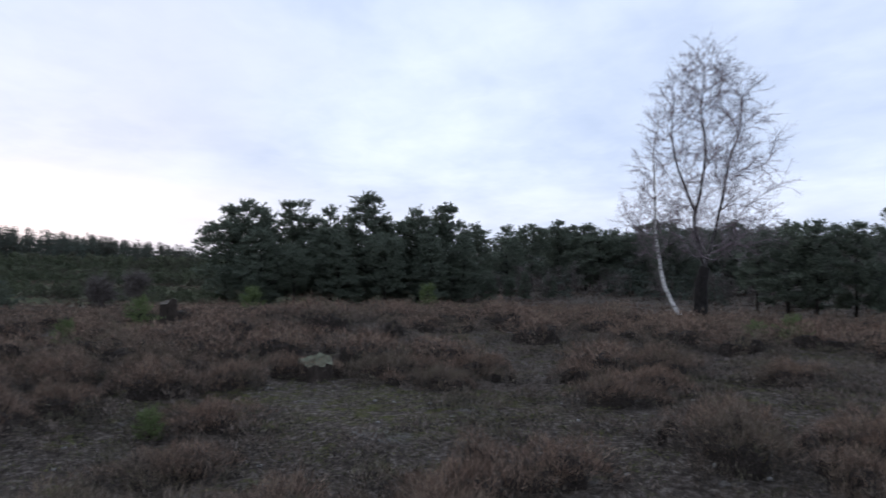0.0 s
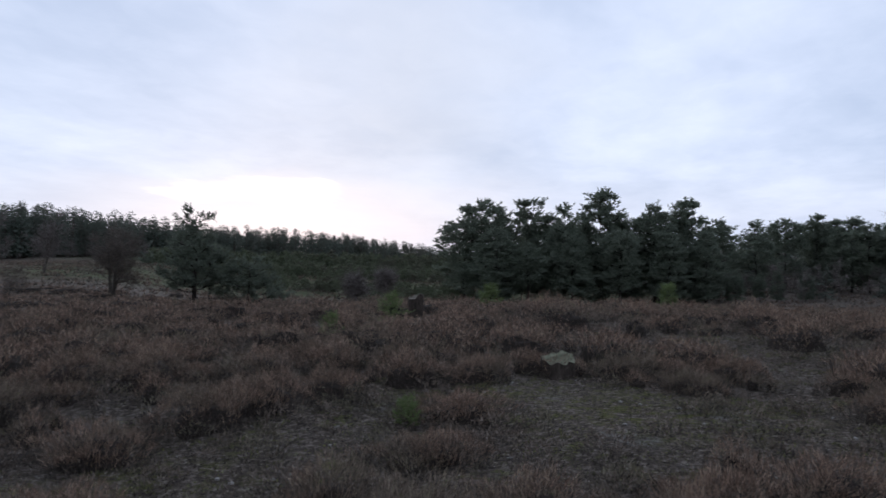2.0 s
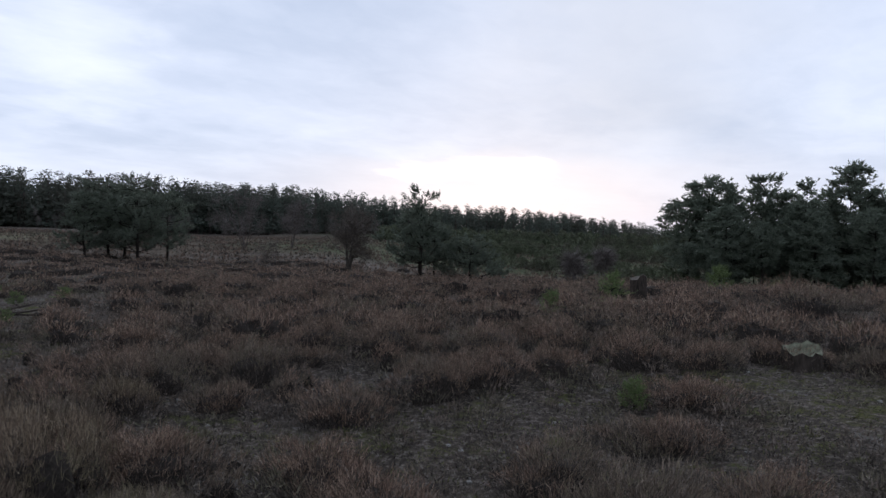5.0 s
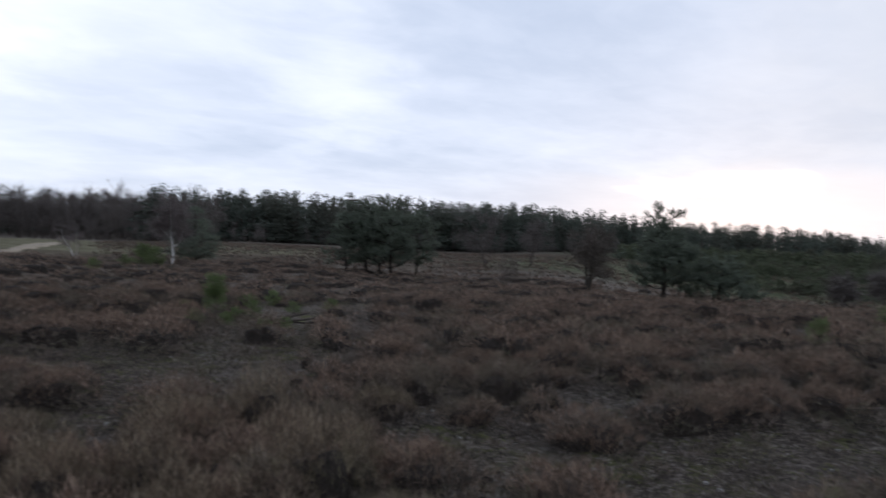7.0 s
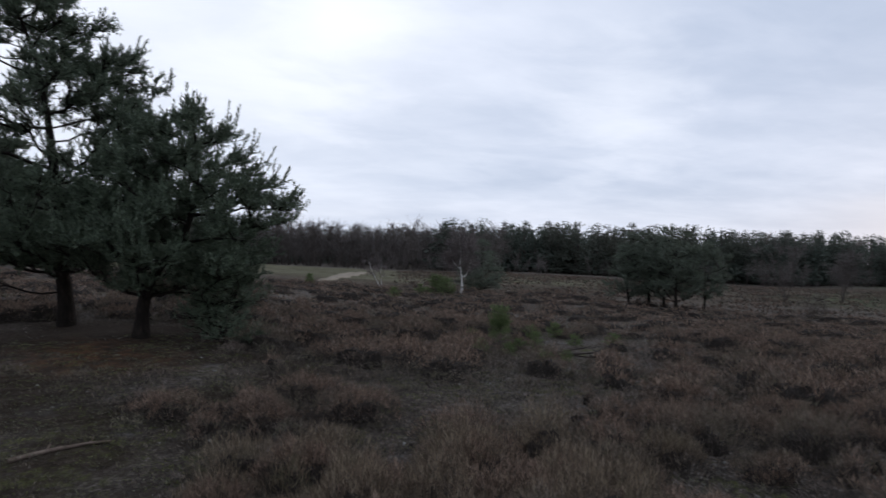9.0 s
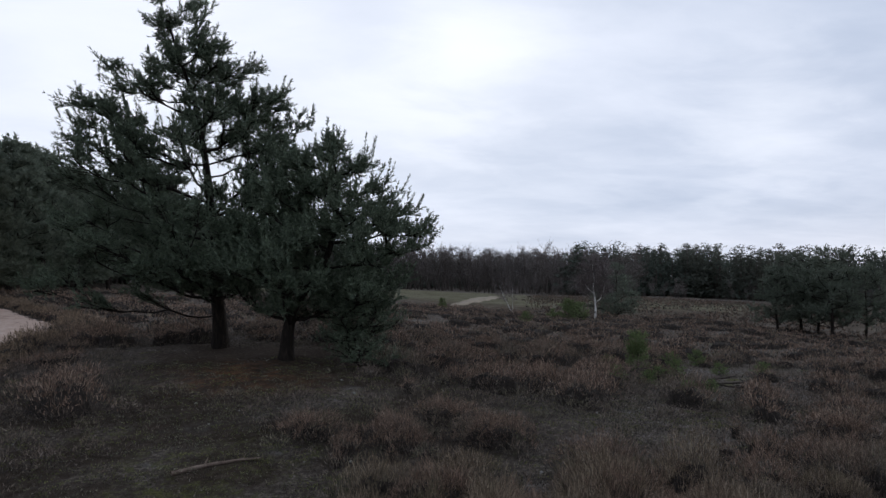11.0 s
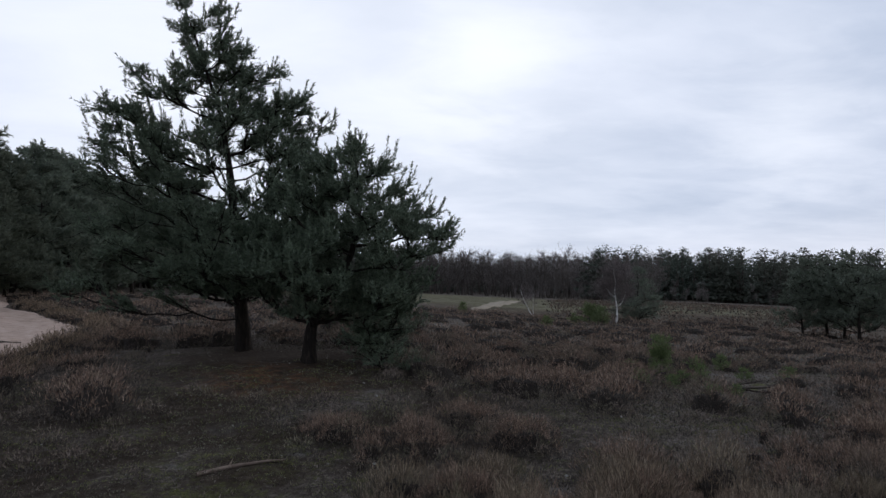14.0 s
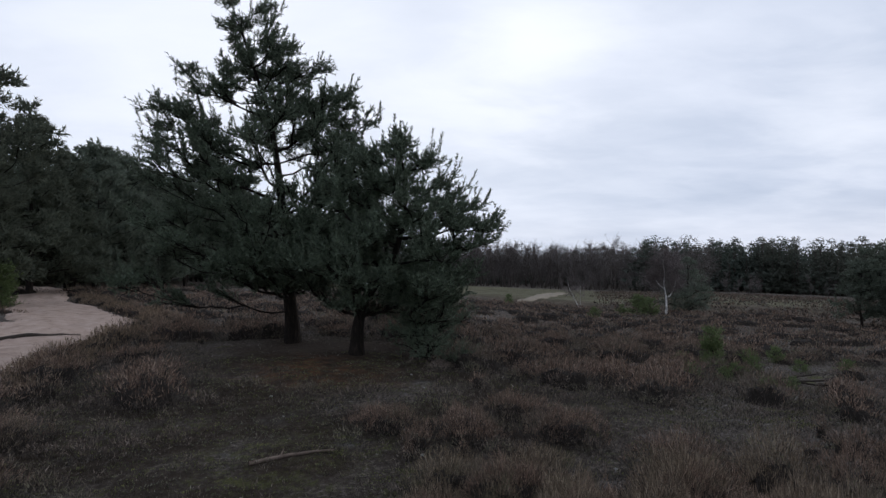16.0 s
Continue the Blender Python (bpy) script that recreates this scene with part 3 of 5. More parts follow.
def grow(rng, stems, pads, rise, low=0.0):
    """Branches from the stems towards the pads: each leaves the nearest wood below it. Returns rows of (pad, line, load along the line)."""
    node, reach, above, usable = [], [], [], []
    for p in stems:
        for j, q in enumerate(p):
            node.append(np.asarray(q, float))
            reach.append(0.0)
            above.append(-1)
            if q[2] > low:
                usable.append(len(node) - 1)
    n_stem = len(node)
    load = [0.0] * n_stem
    S = np.array(node)
    off = np.linalg.norm(pads[:, None] - S[None], axis=2).min(1)
    rows = []
    for i in np.argsort(off):
        c = pads[i]
        P = np.array([node[k] for k in usable])
        d = np.linalg.norm(P - c, axis=1)
        cost = d + 0.45 * np.array([reach[k] for k in usable]) + 2.0 * np.clip(P[:, 2] - (c[2] - rise * d), 0, None)
        k = usable[int(np.argmin(cost))]
        p0, dist = node[k], float(np.linalg.norm(c - node[k]))
        bow = p0 + (c - p0) * 0.55 + np.array([0, 0, -0.13 * dist]) + rng.normal(size=3) * 0.07 * dist
        s_ = np.linspace(0, 1, 6)[:, None]
        line = (1 - s_) ** 2 * p0 + 2 * s_ * (1 - s_) * bow + s_ ** 2 * c
        line[1:5] += rng.normal(size=(4, 3)) * 0.018 * dist
        ids = [k]
        for j in range(1, 6):
            node.append(line[j])
            reach.append(reach[ids[-1]] + dist / 5)
            above.append(ids[-1])
            load.append(0.0)
            ids.append(len(node) - 1)
            if j < 5:
                usable.append(ids[-1])
        w = ids[-1]
        while w >= n_stem:
            load[w] += 1
            w = above[w]
        rows.append((c, line, ids))
    out = []
    for c, line, ids in rows:
        n_ = np.array([max(load[k], 1.0) for k in ids[1:]])
        out.append((c, line, np.concatenate([n_[:1], n_])))
    return out


def pad_tree(seed, trunk, trunk_r, pads, pad, twigs, shoots, per, needle, width, shoot, candle=0.0, candles=3, rise=0.25, flat=0.55, fine=True, girth=0.009, sides=8, shrink=0.0):
    """A pine grown from its trunk towards foliage pads. Returns the trunk and, for every branch, its wood and its needles."""
    rng = np.random.default_rng(seed)
    trunk = np.asarray(trunk, float)
    zs = np.linspace(trunk[0, 2], trunk[-1, 2], 30)
    axis = np.stack([np.interp(zs, trunk[:, 2], trunk[:, 0]), np.interp(zs, trunk[:, 2], trunk[:, 1]), zs], 1)
    axis[1:-1, :2] = (axis[:-2, :2] + 2 * axis[1:-1, :2] + axis[2:, :2]) / 4
    rad = trunk_r * (1 - 0.95 * np.linspace(0, 1, 30)) ** 1.25 * (1 + 0.28 * np.exp(-np.clip(zs, 0, 9) / (1.2 * trunk_r + 0.05)))
    stem = tube(axis, rad, sides)
    out = []
    for c, line, n_ in grow(rng, [axis[:-1]], pads, rise, pads[:, 2].min() * 0.6):
        mine = [tube(line, np.minimum(girth * n_ ** 0.5, trunk_r * 0.55), 5 if fine else 4, cap=False)]
        out_way = unit((c - np.array([np.interp(c[2], zs, axis[:, 0]), np.interp(c[2], zs, axis[:, 1]), c[2] - 0.2])))
        B, D, L = [], [], []
        size = pad * rng.uniform(0.75, 1.25) * (1 - shrink * c[2] / zs[-1])
        for _ in range(twigs):
            s0 = rng.uniform(0.5, 1.0) * 5
            j = min(int(s0), 4)
            p = line[j] + (line[j + 1] - line[j]) * (s0 - j)
            e = c + unit(rng.normal(size=3)) * size * rng.uniform(0.45, 1.0) * np.array([1, 1, flat]) + np.array([0, 0, 0.1 * size])
            tw = np.array([p, (p + e) / 2 + rng.normal(size=3) * 0.05 * size - np.array([0, 0, 0.05 * size]), e])
            if fine:
                mine.append(tube(tw, (0.007, 0.005, 0.003), 3, cap=False))
            f = rng.uniform(0.25, 1.0, shoots)[:, None]
            d0 = unit(tw[2] - tw[0])
            B.append(tw[0] * (1 - f) + tw[2] * f)
            D.append(unit(d0 * 0.6 + out_way * 0.35 + np.array([0, 0, 0.45]) + rng.normal(size=(shoots, 3)) * 0.42))
            L.append(shoot * rng.uniform(0.6, 1.3, shoots))
            if candle and rng.random() < candles / twigs:      # upright leading shoots, in whorls one above the other
                w = unit(out_way * 0.40 + np.array([0, 0, 1.0]) + rng.normal(size=3) * 0.14)
                ln = candle * rng.uniform(0.6, 1.25)
                B.append(e + w * (ln * np.array([0.0, 0.28, 0.55, 0.8]))[:, None])
                D.append(np.repeat(w[None], 4, 0))
                L.append(np.full(4, ln * 0.3))
        out.append((joined(mine), needle_shoots(rng, np.concatenate(B), np.concatenate(D), np.concatenate(L), per, needle, width)))
    return stem, out


def turned(v, bearing_deg):
    """From (across, deep, up), as seen along a bearing, to the plan."""
    a = radians(bearing_deg)
    return np.stack([v[:, 0] * math.cos(a) - v[:, 1] * math.sin(a), v[:, 0] * math.sin(a) + v[:, 1] * math.cos(a), v[:, 2]], 1)


def pad_pine(name, m, label, seed, bearing_deg, trunk, trunk_r, env, n, gap, needles, group="", single=False, holes=(), shell=0.6, tips=(), bark_mat=None, **spec):
    pads = pad_centres(np.random.default_rng(seed + 900), n, env, gap, holes, shell)
    if len(tips):
        pads = np.concatenate([pads, np.array(tips, float)])
    stem, rows = pad_tree(seed, trunk, trunk_r, pads, **spec)
    ob = thing(name, m, label, "tree", group)
    bark_mat = bark_mat or M_BARK
    mpart("trunk", turned(stem[0], bearing_deg), stem[1], bark_mat, ob, smooth=True)
    if single:
        for w, ndl in rows:
            br = mpart("branch", turned(w[0], bearing_deg), w[1], bark_mat, ob, smooth=True)
            mpart("needles", turned(ndl[0], bearing_deg), ndl[1], needles, br, "dark green needle tufts")
    else:
        w, ndl = joined([r_[0] for r_ in rows]), joined([r_[1] for r_ in rows])
        tagged(mpart("branchwork", turned(w[0], bearing_deg), w[1], bark_mat, ob, smooth=True), kind="stuff")
        tagged(mpart("crown", turned(ndl[0], bearing_deg), ndl[1], needles, ob), kind="stuff")
    return ob


def bare_parts(seed, stems, twig_len, twig_w, levels, twigs_per, droop=0.0, sides=7, thin=0.42):
    """Bare tree: stems is a list of (points, radius). Returns stem tubes, limbs, twigs."""
    rng = np.random.default_rng(seed)
    limbs, tb, td, tl = [], [], [], []
    level = []
    for pts, r0 in stems:
        level.append((np.asarray(pts, float), r0))
    level0 = len(level)
    stem_tubes = [tube(p, np.linspace(r, r * 0.16, len(p)) * (1 + 0.25 * np.exp(-np.arange(len(p)) * 1.5)), sides + 2) for p, r in level]
    for lv, (n, share, spread, lift, start) in enumerate(levels):
        nxt = []
        for p, r in level:
            total = np.linalg.norm(np.diff(p, axis=0), axis=1).sum()
            for s in np.sort(rng.uniform(start, 0.99, n)):
                i = min(int(s * (len(p) - 1)), len(p) - 2)
                f = s * (len(p) - 1) - i
                b = p[i] * (1 - f) + p[i + 1] * f
                d0 = unit(p[i + 1] - p[i])
                out = unit(np.cross(d0, rng.normal(size=3)))
                d = unit(d0 * (1 - spread) + out * spread + np.array([0, 0, lift]))
                ln = total * share * (1.05 - 0.55 * s) * rng.uniform(0.6, 1.2)
                q = bend(rng, b, d, ln, 5, 0.02 - droop * lv * 0.4, 0.13)
                rr = max(0.004, r * thin * (1.1 - 0.6 * s))
                limbs.append(tube(q, np.linspace(rr, rr * 0.2, 6), 5 if lv == 0 else 3, cap=False) if lv < 2 else tube(q[::2], np.linspace(rr, rr * 0.3, 3), 3, cap=False))
                nxt.append((q, rr))
        level = level + nxt if lv == 0 else nxt + (level[len(stems):] if lv == 1 else [])
    for p, r in level:
        seg = rng.integers(1, len(p) - 1, twigs_per)
        f = rng.random(twigs_per)[:, None]
        b = p[seg] * (1 - f) + p[seg + 1] * f
        d = unit(unit(p[seg + 1] - p[seg]) * 0.9 + rng.normal(size=(twigs_per, 3)) * 0.6 + np.array([0, 0, 0.1 - droop]))
        tb.append(b)
        td.append(d)
        tl.append(twig_len * rng.uniform(0.5, 1.3, twigs_per))
    B, D, L = np.concatenate(tb), np.concatenate(td), np.concatenate(tl)
    tw1 = blades(rng, B, D, L, np.full(len(B), twig_w), kite=False)
    mid = B + D * (L * rng.uniform(0.3, 0.9, len(B)))[:, None]
    D2 = unit(D + rng.normal(size=D.shape) * 0.6 + np.array([0, 0, -droop]))
    tw2 = blades(rng, mid, D2, L * 0.7, np.full(len(B), twig_w * 0.8), kite=False)
    return stem_tubes, joined(limbs), joined([tw1, tw2])


def at(bearing_deg, r, turn=0.0, sink=0.0, scale=1.0):
    x, y = polar(bearing_deg, r)
    return pose(x, y, gz(x, y) - sink, 0, 0, turn) @ Matrix.Scale(scale, 4)


# ================= ground =================
ring_r = np.concatenate([np.linspace(0, 3, 6), 3 * np.exp(np.linspace(0, math.log(1000), 170))[1:]])
N_AZ = 400
az_all = np.arange(N_AZ) / N_AZ * 2 * np.pi
gx = -np.sin(az_all)[None] * ring_r[1:, None]
gy = np.cos(az_all)[None] * ring_r[1:, None]
gv = np.stack([gx, gy, ground_z(gx.ravel(), gy.ravel()).reshape(gx.shape)], -1).reshape(-1, 3)
gv = np.concatenate([gv, [[0, 0, gz(0.001, 0.001)]]])
ii, jj = np.meshgrid(np.arange(len(ring_r) - 2), np.arange(N_AZ), indexing="ij")
qa, qb = ii * N_AZ + jj, ii * N_AZ + (jj + 1) % N_AZ
gf = np.concatenate([np.stack([qa, qa + N_AZ, qb + N_AZ], -1).reshape(-1, 3), np.stack([qa, qb + N_AZ, qb], -1).reshape(-1, 3),
                     np.array([[len(gv) - 1, j, (j + 1) % N_AZ] for j in range(N_AZ)])])
t, b, needles = SOIL
PINE_A, PINE_B, PINE_C = (102.4, 14.6), (97.6, 12.9), (92.0, 12.8)
grass = nramp(t, nnoise(t, 0.35, 6.0, 0.65), [(0.3, (0.044, 0.033, 0.025)), (0.5, (0.064, 0.050, 0.037)), (0.62, (0.108, 0.090, 0.066)), (0.75, (0.050, 0.044, 0.030))])
far_side = nmix(t, disc_mask(*polar(76, 92), 38.0, 52.0), M_SOIL_COL, grass)
far_side = nmix(t, disc_mask(*polar(46, 105), 30.0, 44.0), far_side, grass)
bank = nramp(t, nnoise(t, 0.5, 6.0, 0.65), [(0.3, (0.066, 0.062, 0.036)), (0.5, (0.105, 0.098, 0.062)), (0.7, (0.150, 0.140, 0.098))])
red = nmix(t, disc_mask(*polar(85, 96), 34.0, 44.0), far_side, bank)
# brown humus under the pines, darkened to paint in the shade of their crowns
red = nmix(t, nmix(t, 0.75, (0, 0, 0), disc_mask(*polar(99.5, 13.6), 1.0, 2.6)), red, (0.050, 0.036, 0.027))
dull = nramp(t, nnoise(t, 9.0, 7.0, 0.7), [(0.3, (0.017, 0.013, 0.009)), (0.55, (0.048, 0.037, 0.028)), (0.75, (0.098, 0.078, 0.060))])
dull_at = disc_mask(*polar(104, 9.8), 3.2, 5.6)
red = nmix(t, nmix(t, dull_at, (0, 0, 0), nstep(t, nnoise(t, 0.8, 4.0), 0.30, 0.55)), red, dull)
green = nramp(t, nnoise(t, 0.8, 6.0, 0.65), [(0.3, (0.036, 0.042, 0.024)), (0.7, (0.085, 0.094, 0.052))])
red = nmix(t, disc_mask(*polar(25, 98), 34.0, 50.0), red, green)
red = nmix(t, disc_mask(*polar(23, 230), 90.0, 120.0), red, green)
red = nmix(t, nmix(t, disc_mask(*polar(101.0, 11.6), -0.2, 1.8), (0, 0, 0), nstep(t, nnoise(t, 5.0, 5.0, 0.7), 0.35, 0.65)), red, needles)
bright_moss = nramp(t, nnoise(t, 26.0, 5.0, 0.7), [(0.3, (0.032, 0.034, 0.014)), (0.7, (0.130, 0.132, 0.050))])
for a_, r_, s_ in ((97.6, 8.1, 0.5), (103.5, 7.3, 0.5), (4.0, 7.2, 0.9), (-4.0, 7.4, 0.6), (16.5, 7.6, 0.7), (40.5, 5.8, 0.5), (23.0, 9.6, 0.5), (69.0, 14.6, 0.9)):
    mm = nmix(t, disc_mask(*polar(a_, r_), s_ - 0.5, s_ + 0.5), (0, 0, 0), nstep(t, nnoise(t, 6.0, 6.0, 0.75), 0.48, 0.60))
    red = nmix(t, mm, red, bright_moss)
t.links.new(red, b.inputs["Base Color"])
nbump(t, b, nnoise(t, 8.0, 9.0, 0.72), 0.9, 0.10)
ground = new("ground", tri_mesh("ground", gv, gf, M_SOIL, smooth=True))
tagged(ground, "heath ground of dark humus, moss and grey lichen", "ground", kind="structure")

# sand path, winding past the pines to the wood
PATH_MID = np.array([polar(a, r) for a, r in ((150, 10.4), (136, 11.6), (128.0, 14.2), (121.8, 18.2), (117.6, 22.8), (118.9, 28.5), (120.0, 35.0), (119.3, 43.0), (121, 52.0))])
PATH_HALF = np.array([1.8, 1.8, 1.85, 1.95, 1.95, 1.5, 1.2, 1.05, 0.9])


def spline(p, n):
    """Catmull-Rom through the points."""
    q = np.concatenate([[2 * p[0] - p[1]], p, [2 * p[-1] - p[-2]]])
    out = []
    for u in np.linspace(0, len(p) - 1.0001, n):
        i, f = int(u), u - int(u)
        a, b_, c, d = q[i:i + 4]
        out.append(0.5 * (2 * b_ + (c - a) * f + (2 * a - 5 * b_ + 4 * c - d) * f * f + (3 * b_ - a - 3 * c + d) * f ** 3))
    return np.array(out)


def ribbon(name, mid, half, rows, cols, lift, mat, seed):
    """A strip of worn ground with a ragged edge, draped on the terrain."""
    rng = np.random.default_rng(seed)
    c = spline(mid, rows)
    h = spline(np.asarray(half)[:, None], rows)[:, 0]
    tan = unit(np.gradient(c, axis=0))
    nor = np.stack([-tan[:, 1], tan[:, 0]], 1)
    u = np.linspace(-1, 1, cols)
    edge = h * (1 + 0.07 * np.sin(np.arange(rows) * 0.13) + 0.03 * np.sin(np.arange(rows) * 0.41) + rng.normal(size=rows) * 0.012)
    xy = c[:, None] + nor[:, None] * (u[None, :] * edge[:, None])[..., None]
    z = ground_z(xy[..., 0].ravel(), xy[..., 1].ravel()).reshape(xy.shape[:2])
    z = z + lift - 0.12 * np.abs(u[None]) ** 6 + 0.012 * np.sin(9 * u)[None] + rng.normal(size=z.shape) * 0.006
    v = np.concatenate([xy, z[..., None]], -1).reshape(-1, 3)
    i, j = np.meshgrid(np.arange(rows - 1), np.arange(cols - 1), indexing="ij")
    q = i * cols + j
    f = np.concatenate([np.stack([q, q + 1, q + cols + 1], -1).reshape(-1, 3), np.stack([q, q + cols + 1, q + cols], -1).reshape(-1, 3)])
    return new(name, tri_mesh(name, v, f, mat, smooth=True)), c


path, path_line = ribbon("path", PATH_MID, PATH_HALF, 260, 25, 0.075, M_SAND, 4)
tagged(path, "pale sandy footpath worn through the heath", "path", kind="structure")
far_track, track_line = ribbon("path", np.array([polar(a, r) for a, r in ((85.5, 43), (84.9, 50), (83.9, 60), (82.9, 74), (81.6, 92))]), [0.05, 0.3, 0.55, 0.8, 0.3], 90, 11, 0.14, M_SAND_FAR, 6)
tagged(far_track, "distant pale patch of bare sandy track", "path", kind="structure")


# ================= heather and litter =================
def on_path(x, y, margin=0.0):
    d = np.hypot(x[:, None] - path_line[None, ::4, 0], y[:, None] - path_line[None, ::4, 1])
    h = np.interp(np.linspace(0, 1, len(path_line[::4])), np.linspace(0, 1, len(PATH_HALF)), PATH_HALF)
    return (d - h[None] - margin).min(1) < 0


def cover(x, y):
    """How thick the heather stands, 0 to 1: mounds merging into belts, with an open strip near the walker."""
    r, az = np.hypot(x, y), np.degrees(np.arctan2(-x, y))
    c = (0.50 + 0.20 * np.sin(4.1 * x + 1.7 * y) * np.sin(3.3 * y - 1.2 * x + 0.6) + 0.20 * np.sin(0.95 * x + 0.5 * np.sin(0.8 * y) + 0.4) * np.cos(0.75 * y - 0.35 * x + 1.1)
         + 0.22 * np.sin(2.1 * x - 1.3 * y + 0.7) * np.sin(1.6 * y + 0.9 * x) + 0.10 * np.sin(0.3 * x + 0.41 * y))
    ahead = np.clip((54 - az) / 10, 0, 1)
    c = c - 0.24 * ahead * np.exp(-((r - 6.3 - 0.5 * np.sin(az * 0.11)) / 1.05) ** 2)
    c = c + 0.05 * ahead * np.clip((r - 7.6) / 0.9, 0, 1) * np.clip((24 - r) / 6, 0, 1)
    return c


def spots(rng, r0, r1, n, lo=-36.0, hi=127.0):
    a = np.radians(rng.uniform(lo, hi, n))
    r = np.sqrt(rng.uniform(r0 * r0, r1 * r1, n))
    return -np.sin(a) * r, np.cos(a) * r


# patches kept open (bearing, distance, radius) and thick (likewise)
OPEN = [(104, 6.8, 1.7), (99, 9.2, 1.3), (107, 9.0, 1.3), (111, 6.8, 1.2), (76, 8.3, 0.7), (62, 7.6, 0.6), (55, 6.4, 0.7), (108, 9.5, 0.8), (100, 7.4, 1.2), (92, 9.6, 1.1), (3, 7.4, 1.2), (-7, 7.6, 0.9), (14, 7.4, 0.9), (40, 6.2, 0.8), (102, 12.5, 1.6), (98, 12.8, 1.6), (97, 10.9, 0.9), (-22, 7.5, 1.0), (66, 15.0, 1.0), (9.8, 8.0, 0.5)]
THICK = [(83, 5.6, 0.8), (88, 5.9, 0.6), (66, 4.9, 0.8), (72, 5.4, 0.7), (17, 11.0, 0.9), (5, 9.3, 0.8), (0, 9.4, 0.8), (107, 5.3, 0.6), (90, 8.3, 0.9), (-25, 6.0, 0.7), (80, 12.6, 1.2), (76, 19.5, 1.3), (18, 6.8, 0.4), (46, 9.5, 1.0), (52, 8.8, 0.9), (56, 7.4, 0.7)]


def patchy(x, y):
    c = cover(x, y)
    for a, r, s in OPEN:
        px, py = polar(a, r)
        c = c - 0.33 * np.exp(-((x - px) ** 2 + (y - py) ** 2) / (s * s))
    for a, r, s in ((9.8, 8.3, 0.45), (9.9, 7.7, 0.4), (101.0, 12.8, 1.3), (97.5, 11.9, 0.9), (103.0, 13.6, 1.2), (21.3, 16.4, 0.7), (21.6, 15.4, 0.6), (20.9, 17.3, 0.5)):     # bare before the lichen-covered stump, before the dark one and under the pines
        px, py = polar(a, r)
        c = c - 2.0 * np.exp(-((x - px) ** 2 + (y - py) ** 2) / (s * s))
    for a, r, s in THICK:
        px, py = polar(a, r)
        c = c + 0.7 * np.exp(-((x - px) ** 2 + (y - py) ** 2) / (s * s))
    return c


